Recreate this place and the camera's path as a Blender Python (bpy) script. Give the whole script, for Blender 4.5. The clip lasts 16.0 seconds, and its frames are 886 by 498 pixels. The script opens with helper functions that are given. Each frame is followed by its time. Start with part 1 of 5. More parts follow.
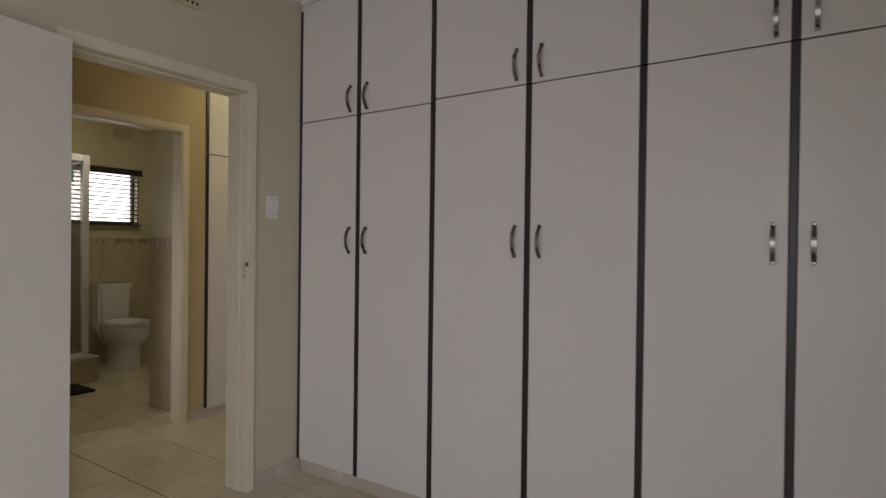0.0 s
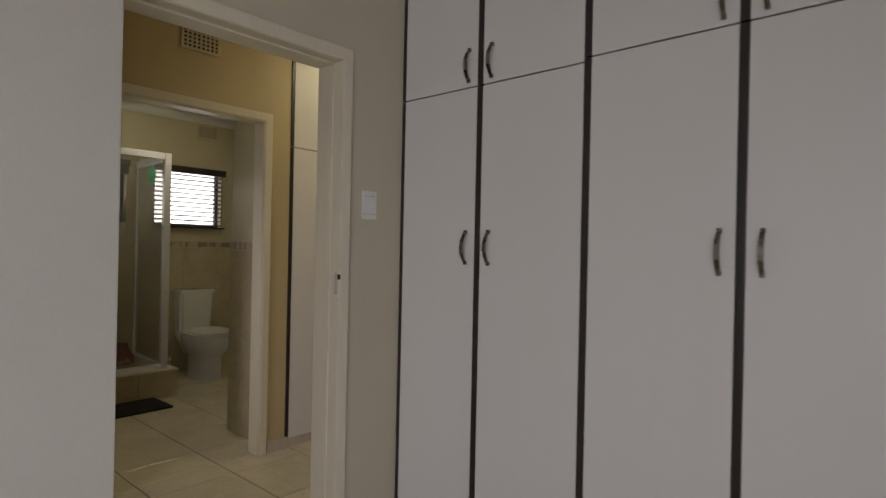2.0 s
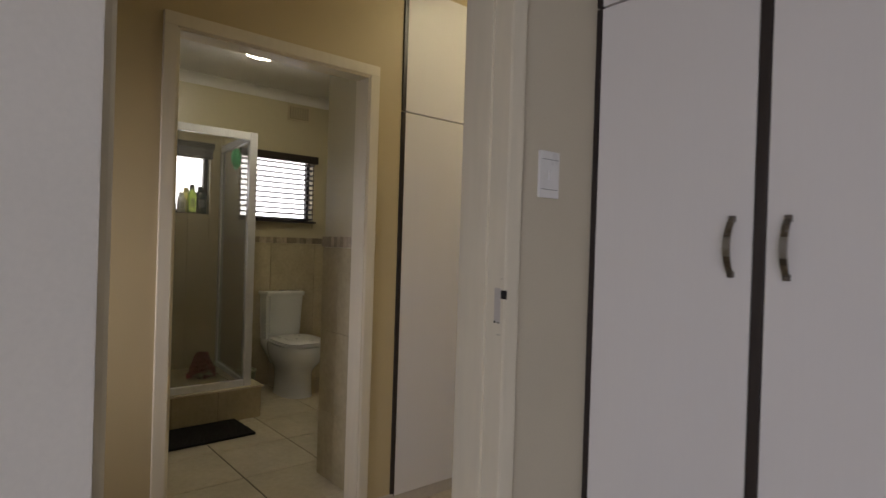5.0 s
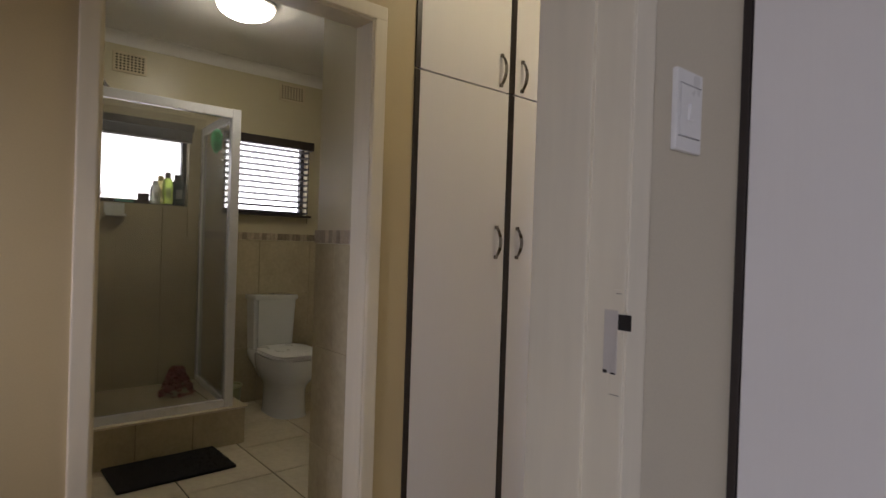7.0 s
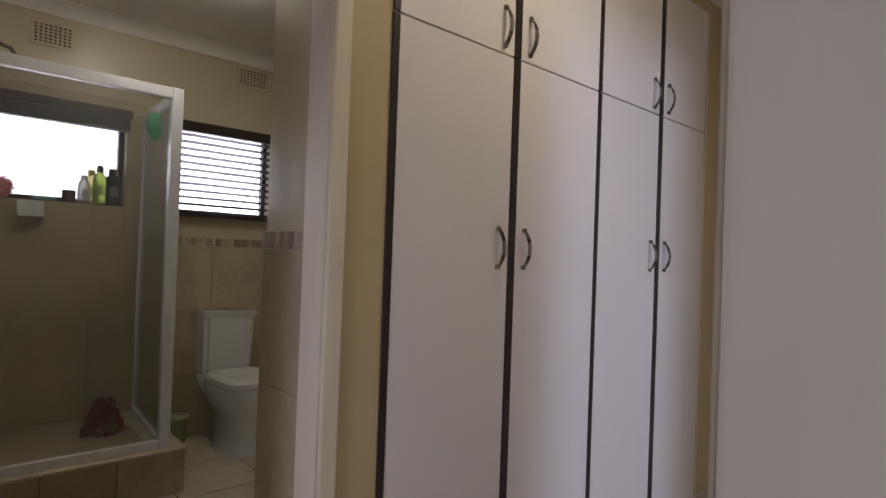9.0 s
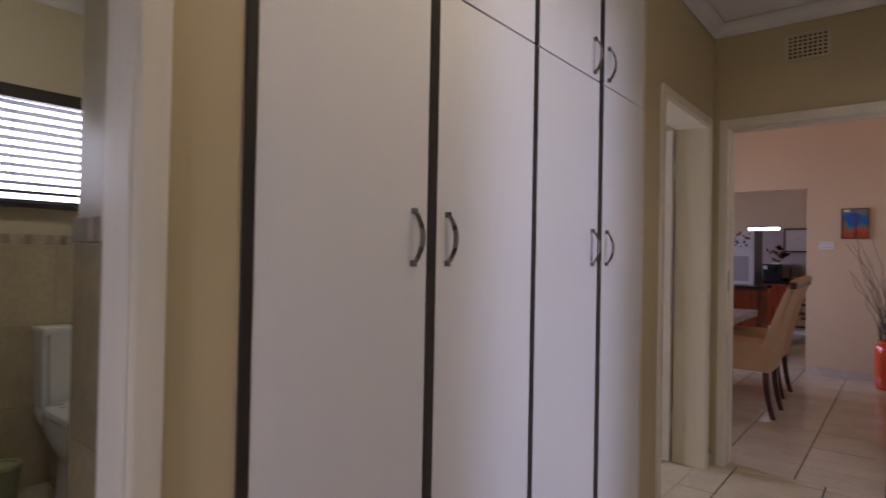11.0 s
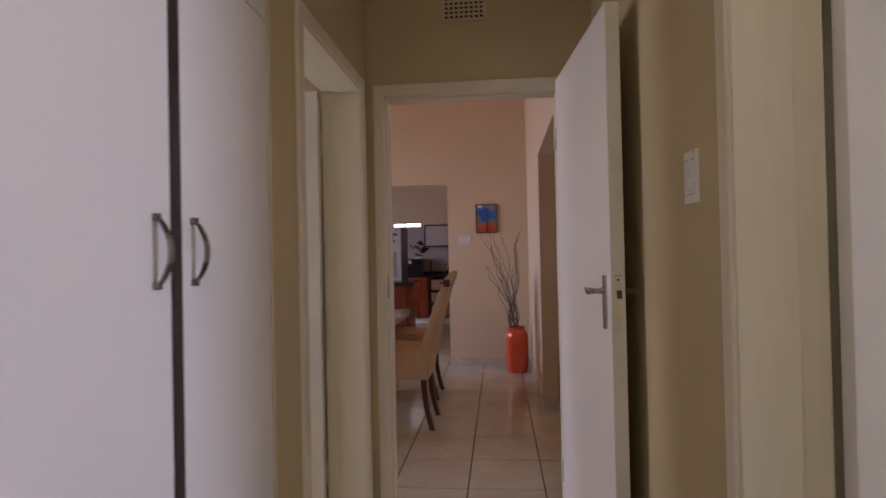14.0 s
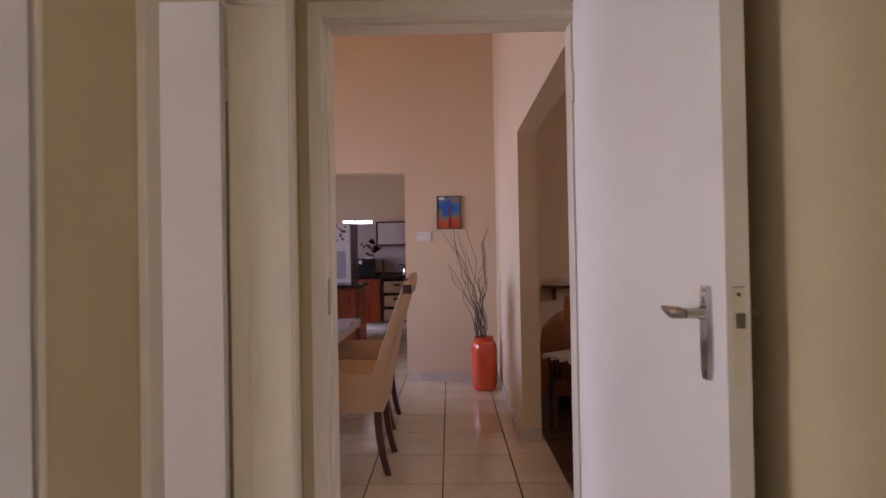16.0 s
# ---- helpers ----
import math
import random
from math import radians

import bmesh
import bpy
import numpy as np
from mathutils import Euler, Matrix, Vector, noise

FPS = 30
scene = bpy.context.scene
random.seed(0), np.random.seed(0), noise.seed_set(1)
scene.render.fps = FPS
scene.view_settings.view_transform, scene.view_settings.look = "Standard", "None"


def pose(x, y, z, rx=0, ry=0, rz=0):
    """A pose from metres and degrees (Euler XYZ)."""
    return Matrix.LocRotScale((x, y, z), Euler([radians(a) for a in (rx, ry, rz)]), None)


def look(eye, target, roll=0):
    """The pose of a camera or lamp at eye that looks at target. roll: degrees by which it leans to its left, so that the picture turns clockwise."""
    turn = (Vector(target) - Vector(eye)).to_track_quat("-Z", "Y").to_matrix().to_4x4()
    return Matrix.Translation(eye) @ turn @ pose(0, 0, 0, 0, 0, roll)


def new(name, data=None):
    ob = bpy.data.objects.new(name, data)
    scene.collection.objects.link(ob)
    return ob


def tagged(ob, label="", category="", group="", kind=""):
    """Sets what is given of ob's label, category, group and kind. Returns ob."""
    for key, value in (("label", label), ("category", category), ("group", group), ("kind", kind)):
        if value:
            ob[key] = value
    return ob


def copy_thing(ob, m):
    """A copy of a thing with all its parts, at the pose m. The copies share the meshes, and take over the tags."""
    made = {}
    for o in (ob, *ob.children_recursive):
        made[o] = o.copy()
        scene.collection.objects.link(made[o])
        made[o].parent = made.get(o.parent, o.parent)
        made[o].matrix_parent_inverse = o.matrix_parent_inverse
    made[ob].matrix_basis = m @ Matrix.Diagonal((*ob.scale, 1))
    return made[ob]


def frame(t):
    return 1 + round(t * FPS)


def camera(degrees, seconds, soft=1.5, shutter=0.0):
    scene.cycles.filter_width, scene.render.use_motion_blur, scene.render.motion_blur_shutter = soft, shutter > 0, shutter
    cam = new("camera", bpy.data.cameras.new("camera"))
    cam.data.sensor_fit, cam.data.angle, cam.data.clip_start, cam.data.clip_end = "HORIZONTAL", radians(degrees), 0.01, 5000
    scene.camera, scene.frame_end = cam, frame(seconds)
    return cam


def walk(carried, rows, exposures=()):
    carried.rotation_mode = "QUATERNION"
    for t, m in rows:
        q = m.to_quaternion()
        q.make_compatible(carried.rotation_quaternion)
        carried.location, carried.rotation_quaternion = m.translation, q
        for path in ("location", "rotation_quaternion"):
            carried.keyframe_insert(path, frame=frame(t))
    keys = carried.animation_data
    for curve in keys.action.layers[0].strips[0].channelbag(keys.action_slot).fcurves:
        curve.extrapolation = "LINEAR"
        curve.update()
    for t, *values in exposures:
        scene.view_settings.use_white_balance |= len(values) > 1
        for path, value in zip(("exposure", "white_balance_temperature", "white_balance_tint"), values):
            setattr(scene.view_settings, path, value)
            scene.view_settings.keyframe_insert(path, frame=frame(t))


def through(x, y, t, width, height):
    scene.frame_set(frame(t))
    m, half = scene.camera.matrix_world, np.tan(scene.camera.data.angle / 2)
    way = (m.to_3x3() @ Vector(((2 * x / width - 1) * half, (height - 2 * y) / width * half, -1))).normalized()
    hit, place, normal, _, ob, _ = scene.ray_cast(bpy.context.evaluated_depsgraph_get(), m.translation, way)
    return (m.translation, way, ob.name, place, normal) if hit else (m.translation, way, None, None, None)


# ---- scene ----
cam = camera(76.0, 16.0, shutter=0.5)
PATH = [
    (0, (2.451, -2.168, 1.268), (1.332, -0.51, 1.254), 0.7),
    (0.5, (2.321, -2.071, 1.282), (1.154, -0.447, 1.27), 0.8),
    (1, (2.155, -1.96, 1.292), (0.931, -0.378, 1.286), 1.0),
    (1.5, (2.02, -1.871, 1.284), (0.736, -0.338, 1.282), 1.1),
    (2, (1.849, -1.777, 1.279), (0.524, -0.279, 1.279), 1.2),
    (2.5, (1.68, -1.702, 1.274), (0.332, -0.225, 1.278), 1.4),
    (3, (1.541, -1.622, 1.273), (0.162, -0.174, 1.272), 1.5),
    (3.5, (1.384, -1.51, 1.287), (-0.044, -0.11, 1.284), 1.6),
    (4, (1.263, -1.427, 1.283), (-0.216, -0.082, 1.283), 1.8),
    (4.5, (1.135, -1.374, 1.269), (-0.382, -0.07, 1.265), 1.9),
    (4.7, (1.061, -1.351, 1.269), (-0.465, -0.058, 1.262), 1.8),
    (6.8, (0.492, -1.052, 1.263), (-1.041, 0.232, 1.24), 1.8),
    (7, (0.439, -0.999, 1.25), (-1.092, 0.288, 1.237), 1.9),
    (7.5, (0.329, -0.932, 1.247), (-1.198, 0.36, 1.235), 1.8),
    (8, (0.195, -0.854, 1.258), (-1.325, 0.446, 1.249), 1.8),
    (8.2, (0.148, -0.818, 1.247), (-1.365, 0.489, 1.248), 2.0),
    (10.3, (-0.199, -0.426, 1.23), (-1.598, 1.003, 1.255), 1.4),
    (10.5, (-0.235, -0.397, 1.226), (-1.611, 1.055, 1.249), 1.4),
    (11, (-0.335, -0.298, 1.226), (-1.599, 1.252, 1.252), 1.1),
    (11.5, (-0.418, -0.194, 1.228), (-1.48, 1.501, 1.257), 0.6),
    (12, (-0.462, -0.041, 1.226), (-1.323, 1.765, 1.256), 0.2),
    (12.5, (-0.502, 0.155, 1.244), (-1.167, 2.042, 1.272), -0.4),
    (13, (-0.548, 0.333, 1.242), (-1.047, 2.27, 1.27), -0.7),
    (13.5, (-0.601, 0.547, 1.253), (-0.95, 2.517, 1.28), -0.9),
    (14, (-0.626, 0.725, 1.252), (-0.82, 2.716, 1.275), -1.2),
    (14.5, (-0.637, 0.947, 1.242), (-0.745, 2.944, 1.263), -1.5),
    (15, (-0.663, 1.158, 1.241), (-0.74, 3.157, 1.26), -1.4),
    (15.5, (-0.716, 1.37, 1.236), (-0.774, 3.369, 1.258), -1.2),
    (16, (-0.76, 1.563, 1.242), (-0.781, 3.563, 1.263), -1.0),
]
walk(cam, [(t, look(e, g, r)) for t, e, g, r in PATH], [(0.0, -0.36, 6720, 18), (2.5, -0.36, 6600, 17), (4.0, -0.29, 6500, 19), (8.0, -0.24, 6000, 27), (10.3, -0.10, 5700, 32), (12.0, -0.08, 5680, 34), (13.2, -0.16, 5800, 34), (14.5, 0.12, 6100, 35), (15.3, 0.38, 5950, 36), (16.0, 0.40, 5880, 36)])


# ---- world and large lights ----
world = bpy.data.worlds.new("world")
scene.world = world
world.use_nodes = True
wn = world.node_tree.nodes
sky = wn.new("ShaderNodeTexSky")
sky.sky_type, sky.sun_disc = "NISHITA", False
sky.sun_elevation, sky.sun_rotation = radians(48), radians(200)
wn["Background"].inputs["Strength"].default_value = 0.1
world.node_tree.links.new(sky.outputs[0], wn["Background"].inputs["Color"])


def window_light(name, eye, target, w, h, watts, colour, spread=180):
    lamp = bpy.data.lights.new(name, "AREA")
    lamp.shape, lamp.size, lamp.size_y, lamp.energy, lamp.color = "RECTANGLE", w, h, watts, colour
    lamp.spread = radians(spread)
    ob = new(name, lamp)
    ob.matrix_world = look(eye, target)
    return ob


window_light("bedroom_window_light", (2.2, -3.97, 1.35), (-0.6, 0.2, 0.8), 1.6, 1.5, 20.5, (0.88, 0.92, 1.0), 125)
# fill lamp added low to brighten the foot of the open bedroom door
window_light("bedroom_low_fill_light", (3.77, -3.2, 1.0), (0.6, -1.6, -0.3), 1.3, 1.9, 11, (0.84, 0.90, 1.0), 110)
window_light("east_bedroom_window_light", (3.75, 1.3, 1.4), (0, 1.45, 1.2), 1.0, 1.3, 66, (0.74, 0.84, 1.0))
window_light("small_room_window_light", (-3.78, 2.88, 1.3), (0, 2.95, 0.9), 0.6, 1.1, 20, (0.90, 0.94, 0.97))
# sky light falls inwards and down; an added warm lamp points up to tint the upper walls
window_light("dining_window_light", (-4.95, 5.3, 1.6), (-1.6, 5.75, 0.0), 2.2, 1.4, 54, (0.60, 0.75, 1.0), 125)
window_light("dining_warm_fill_light", (-4.94, 5.3, 0.85), (-2.2, 5.6, 3.2), 2.2, 0.3, 24, (1.0, 0.68, 0.26))
# narrow fill lamp added to lift the hall wall left of the bathroom door
window_light("hall_fill_light", (-0.6, -2.19, 1.4), (-1.3, -0.5, 0.9), 0.3, 1.0, 2.2, (0.94, 0.94, 1.0), 60)
# fill lamp added for the fridge front, island and far kitchen wall
window_light("kitchen_fill_light", (-4.95, 8.8, 1.6), (-2.0, 9.9, 0.7), 1.6, 1.1, 29, (0.90, 0.90, 0.97), 130)
# warm fill lamp added to lift the sofa and the lounge wall
window_light("lounge_fill_light", (3.75, 5.3, 1.4), (0, 5.6, 1.0), 1.4, 1.2, 18, (1.0, 0.88, 0.72))


# ---- materials ----
def node(nt, kind, **values):
    n = nt.nodes.new(kind)
    for k, v in values.items():
        n.inputs[k].default_value = v
    return n


def surface(name, colour, rough=0.5, metal=0.0, vary=0.08, scale=6.0, grain=60.0, bump=0.1, stretch=(1, 1, 1), coat=0.0,
            per_object=0.0, rough_vary=0.1, distance=0.002):
    """A node material with large soft variation, fine grain and relief, sized in metres."""
    m = bpy.data.materials.new(name)
    m.use_nodes = True
    nt = m.node_tree
    b = nt.nodes["Principled BSDF"]
    link = nt.links.new
    b.inputs["Metallic"].default_value = metal
    b.inputs["Coat Weight"].default_value = coat
    geo = node(nt, "ShaderNodeNewGeometry")
    mp = node(nt, "ShaderNodeMapping", Scale=stretch)
    link(geo.outputs["Position"], mp.inputs["Vector"])
    big = node(nt, "ShaderNodeTexNoise", Scale=scale, Detail=4.0, Roughness=0.6)
    fine = node(nt, "ShaderNodeTexNoise", Scale=grain, Detail=3.0)
    for n in (big, fine):
        link(mp.outputs[0], n.inputs["Vector"])
    ramp = nt.nodes.new("ShaderNodeValToRGB")
    lo = tuple(max(0.0, c * (1 - vary * 1.6)) for c in colour)
    hi = tuple(min(1.0, c * (1 + vary)) for c in colour)
    ramp.color_ramp.elements[0].position, ramp.color_ramp.elements[1].position = 0.3, 0.7
    ramp.color_ramp.elements[0].color, ramp.color_ramp.elements[1].color = (*lo, 1), (*hi, 1)
    add = node(nt, "ShaderNodeMath")
    add.operation = "MULTIPLY_ADD"
    add.inputs[1].default_value = 0.35
    link(fine.outputs["Fac"], add.inputs[0])
    sc = node(nt, "ShaderNodeMath")
    sc.operation = "MULTIPLY"
    sc.inputs[1].default_value = 0.65
    link(big.outputs["Fac"], sc.inputs[0])
    link(sc.outputs[0], add.inputs[2])
    link(add.outputs[0], ramp.inputs[0])
    last = ramp.outputs[0]
    if per_object:
        info = node(nt, "ShaderNodeObjectInfo")
        mr = node(nt, "ShaderNodeMapRange")
        mr.inputs["To Min"].default_value, mr.inputs["To Max"].default_value = 1 - per_object, 1 + per_object
        link(info.outputs["Random"], mr.inputs["Value"])
        hsv = node(nt, "ShaderNodeHueSaturation")
        link(last, hsv.inputs["Color"])
        link(mr.outputs[0], hsv.inputs["Value"])
        last = hsv.outputs[0]
    link(last, b.inputs["Base Color"])
    rr = node(nt, "ShaderNodeMapRange")
    rr.inputs["To Min"].default_value = max(0.02, rough - rough_vary)
    rr.inputs["To Max"].default_value = min(1.0, rough + rough_vary)
    link(big.outputs["Fac"], rr.inputs["Value"])
    link(rr.outputs[0], b.inputs["Roughness"])
    if bump:
        bp = node(nt, "ShaderNodeBump", Strength=bump, Distance=distance)
        link(fine.outputs["Fac"], bp.inputs["Height"])
        link(bp.outputs[0], b.inputs["Normal"])
    return m


def wood(name, dark, light, rough=0.4, axis="Z", scale=7.0, coat=0.0):
    m = surface(name, light, rough, coat=coat, bump=0.08, grain=90, stretch={"X": (0.08, 1, 1), "Y": (1, 0.08, 1), "Z": (1, 1, 0.08)}[axis])
    ramp = [n for n in m.node_tree.nodes if n.type == "VALTORGB"][0]
    ramp.color_ramp.elements[0].color, ramp.color_ramp.elements[1].color = (*dark, 1), (*light, 1)
    for n in m.node_tree.nodes:
        if n.type == "TEX_NOISE" and n.inputs["Scale"].default_value < 20:
            n.inputs["Scale"].default_value = scale * 2
    return m


def glow(name, colour, strength):
    m = bpy.data.materials.new(name)
    m.use_nodes = True
    b = m.node_tree.nodes["Principled BSDF"]
    b.inputs["Base Color"].default_value = (0.8, 0.8, 0.8, 1)
    b.inputs["Emission Color"].default_value = (*colour, 1)
    b.inputs["Emission Strength"].default_value = strength
    return m


def glass(name, tint, gloss=0.08, haze=0.0, edge=1.0):
    m = bpy.data.materials.new(name)
    m.use_nodes = True
    nt = m.node_tree
    nt.nodes.remove(nt.nodes["Principled BSDF"])
    out = nt.nodes["Material Output"]
    tr = node(nt, "ShaderNodeBsdfTransparent", Color=(*tint, 1))
    gl = node(nt, "ShaderNodeBsdfGlossy", Roughness=0.02)
    df = node(nt, "ShaderNodeBsdfDiffuse", Color=(0.6, 0.6, 0.58, 1))
    lw = node(nt, "ShaderNodeLayerWeight", Blend=0.5)
    pw = node(nt, "ShaderNodeMath")
    pw.operation = "POWER"
    pw.inputs[1].default_value = 5.0
    fr = node(nt, "ShaderNodeMath")
    fr.operation = "MULTIPLY_ADD"
    fr.inputs[1].default_value, fr.inputs[2].default_value = 0.8 * edge, gloss * 0.5
    nt.links.new(lw.outputs["Facing"], pw.inputs[0])
    nt.links.new(pw.outputs[0], fr.inputs[0])
    m1 = node(nt, "ShaderNodeMixShader", Fac=haze)
    m2 = nt.nodes.new("ShaderNodeMixShader")
    nt.links.new(tr.outputs[0], m1.inputs[1])
    nt.links.new(df.outputs[0], m1.inputs[2])
    nt.links.new(fr.outputs[0], m2.inputs[0])
    nt.links.new(m1.outputs[0], m2.inputs[1])
    nt.links.new(gl.outputs[0], m2.inputs[2])
    nt.links.new(m2.outputs[0], out.inputs[0])
    return m


M_BED = surface("beige_wall_paint", (0.58, 0.52, 0.395), 0.7, vary=0.04, scale=1.5, grain=220, bump=0.12)
M_HALL = surface("yellow_cream_wall_paint", (0.535, 0.43, 0.24), 0.5, vary=0.05, scale=1.5, grain=220, bump=0.12)
M_BATH = surface("cream_bathroom_paint", (0.56, 0.50, 0.33), 0.34, vary=0.05, scale=1.5, grain=220, bump=0.06)
M_DINE = surface("peach_wall_paint", (0.66, 0.52, 0.335), 0.65, vary=0.04, scale=1.2, grain=200, bump=0.12)
M_CEIL = surface("white_ceiling_paint", (0.74, 0.72, 0.68), 0.8, vary=0.04, scale=2, grain=150, bump=0.1)
# orange chosen so that the unseen ceiling bounces warm light onto the walls
M_BOUNCE_CEIL = surface("orange_bounce_ceiling", (0.76, 0.40, 0.12), 0.5, vary=0.15, scale=3, grain=40, stretch=(0.2, 3, 1))
M_FRAME = surface("cream_enamel_paint", (0.715, 0.65, 0.505), 0.35, vary=0.05, scale=3, grain=50, bump=0.03, stretch=(1, 1, 0.12))
M_DOOR = surface("white_door_paint", (0.73, 0.69, 0.62), 0.37, vary=0.04, scale=2, grain=110, bump=0.06)
M_LAM = surface("white_wood_grain_laminate", (0.74, 0.71, 0.68), 0.42, vary=0.014, scale=3, grain=160, bump=0.07, stretch=(1, 1, 0.04), distance=0.001)
M_TRIM = surface("dark_brown_trim", (0.028, 0.020, 0.017), 0.4, vary=0.3, scale=5, grain=80, stretch=(1, 1, 0.1))
# near-black colour painted for the shade inside holes and gaps
M_GAP_SHADE = surface("black_gap_shade", (0.012, 0.010, 0.009), 0.8, bump=0)
M_PEWTER = surface("antique_pewter", (0.23, 0.205, 0.18), 0.26, metal=1.0, vary=0.35, scale=40, grain=200, bump=0.1)
M_NICKEL = surface("brushed_nickel", (0.33, 0.31, 0.28), 0.34, metal=1.0, vary=0.1, scale=60, grain=300, bump=0.1)
M_CHROME = surface("chrome", (0.52, 0.51, 0.50), 0.17, metal=1.0, vary=0.05, scale=20, bump=0)
M_TILE = surface("cream_glazed_floor_tile", (0.63, 0.56, 0.41), 0.14, vary=0.10, scale=4, grain=30, bump=0.05, per_object=0.03, rough_vary=0.06, distance=0.003)
M_GROUT = surface("dark_grout", (0.035, 0.027, 0.022), 0.9, vary=0.3, scale=10, grain=150, bump=0.4)
M_SKIRT = surface("cream_skirting_tile", (0.56, 0.50, 0.42), 0.25, vary=0.08, scale=5, grain=40, bump=0.04, per_object=0.03)
M_WTILE = surface("beige_wall_tile", (0.49, 0.42, 0.275), 0.22, vary=0.10, scale=5, grain=40, bump=0.05, per_object=0.03, rough_vary=0.05)
M_WGROUT = surface("pale_grout", (0.22, 0.18, 0.14), 0.9, vary=0.2, scale=10, grain=150, bump=0.3)
M_MOSAIC = surface("stone_mosaic", (0.38, 0.31, 0.22), 0.4, vary=0.2, scale=30, grain=90, per_object=0.4)
M_PLASTIC = surface("white_plastic", (0.74, 0.73, 0.70), 0.3, vary=0.02, scale=10, bump=0)
M_ALU = surface("white_aluminium", (0.70, 0.70, 0.72), 0.3, vary=0.04, scale=10, bump=0)
M_CERAMIC = surface("white_vitreous_china", (0.74, 0.75, 0.71), 0.08, vary=0.02, scale=4, bump=0, coat=0.4, rough_vary=0.02)
M_GLASS = glass("window_glass", (0.98, 0.98, 0.98))
M_SHGLASS = glass("shower_glass", (0.84, 0.84, 0.82), gloss=0.02, haze=0.075, edge=0.04)
M_BLIND = surface("dark_wood_blind", (0.035, 0.026, 0.022), 0.45, vary=0.2, scale=8, grain=60, stretch=(1, 0.1, 1))
M_BRONZE = surface("dark_bronze_aluminium", (0.03, 0.028, 0.027), 0.4, vary=0.1, bump=0)
M_MAT = surface("black_pile", (0.012, 0.011, 0.011), 0.95, vary=0.3, scale=30, grain=300, bump=0.8, distance=0.01)
M_VENT = surface("painted_air_brick", (0.60, 0.51, 0.34), 0.6, vary=0.08, scale=15, grain=150)
M_LAMPGLASS = glow("lit_opal_glass", (1.0, 0.96, 0.68), 26.0)
M_HALLLAMP = glow("lit_warm_opal_glass", (1.0, 0.91, 0.56), 25.0)
M_SKYCARD = glow("bright_overcast_sky", (0.97, 0.99, 1.0), 4.2)
M_FABRIC = surface("tan_upholstery", (0.55, 0.38, 0.225), 0.85, vary=0.08, scale=6, grain=350, bump=0.4)
M_LEGWOOD = wood("dark_mahogany", (0.035, 0.010, 0.007), (0.10, 0.030, 0.018), 0.3)
M_TABLE = surface("grey_brown_tabletop", (0.25, 0.20, 0.19), 0.22, vary=0.2, scale=9, grain=60)
M_CHERRY = wood("cherry_cabinet", (0.17, 0.028, 0.010), (0.36, 0.075, 0.026), 0.3, coat=0.2)
M_ISLAND = wood("dark_cherry_panel", (0.10, 0.018, 0.010), (0.20, 0.042, 0.022), 0.35)
M_GRANITE = surface("black_granite", (0.02, 0.019, 0.018), 0.15, vary=0.4, scale=60, grain=300, bump=0)
M_STEEL = surface("silver_fridge_enamel", (0.62, 0.62, 0.66), 0.32, metal=0.1, vary=0.04, scale=5, bump=0.02)
M_VASE = surface("orange_red_glaze", (0.66, 0.075, 0.018), 0.18, vary=0.12, scale=7, grain=50, bump=0.04, coat=0.4)
M_TWIG = surface("brown_twig", (0.07, 0.045, 0.035), 0.8, vary=0.3, scale=20, grain=120, bump=0.5)
M_SOFA = surface("brown_leather", (0.40, 0.15, 0.06), 0.36, vary=0.15, scale=6, grain=120, bump=0.2)
M_BLACK = surface("black_plastic", (0.014, 0.014, 0.015), 0.3, vary=0.1, bump=0)
M_BOARD = wood("dark_brown_floor_board", (0.05, 0.026, 0.016), (0.11, 0.06, 0.035), 0.35, "X")
M_BASKET = surface("woven_basket", (0.45, 0.30, 0.16), 0.8, vary=0.25, scale=30, grain=120, bump=0.6)


def plain(name, colour, rough=0.35):
    return surface(name, colour, rough, vary=0.05, scale=12, grain=90, bump=0.03)


# ---- mesh tools ----
def box(bm, x0, x1, y0, y1, z0, z1, bevel=0.0, mat_of=None):
    made = bmesh.ops.create_cube(bm, size=1.0, matrix=Matrix.Translation(((x0 + x1) / 2, (y0 + y1) / 2, (z0 + z1) / 2))
                                 @ Matrix.Diagonal((abs(x1 - x0), abs(y1 - y0), abs(z1 - z0), 1)))
    if bevel:
        es = list({e for v in made["verts"] for e in v.link_edges})
        bmesh.ops.bevel(bm, geom=es, offset=bevel, segments=2, affect="EDGES", profile=0.7)
    return made["verts"]


def boxes(*dims, bevel=0.0):
    bm = bmesh.new()
    for d in dims:
        box(bm, *d, bevel=bevel)
    return bm


def lathe(profile, steps=28, cx=0.0, cy=0.0):
    """A turned body from (radius, z) pairs."""
    bm = bmesh.new()
    rings = [[bm.verts.new((cx + r * math.cos(2 * math.pi * i / steps), cy + r * math.sin(2 * math.pi * i / steps), z)) for i in range(steps)] for r, z in profile]
    for a, b in zip(rings, rings[1:]):
        for i in range(steps):
            bm.faces.new((a[i], a[(i + 1) % steps], b[(i + 1) % steps], b[i]))
    bm.faces.new(list(reversed(rings[0])))
    bm.faces.new(rings[-1])
    return bm


def loft(rings):
    """A skin over rings of equal length, closed at both ends."""
    bm = bmesh.new()
    vs = [[bm.verts.new(p) for p in r] for r in rings]
    n = len(vs[0])
    for a, b in zip(vs, vs[1:]):
        for i in range(n):
            bm.faces.new((a[i], a[(i + 1) % n], b[(i + 1) % n], b[i]))
    bm.faces.new(list(reversed(vs[0])))
    bm.faces.new(vs[-1])
    bmesh.ops.recalc_face_normals(bm, faces=bm.faces)
    return bm


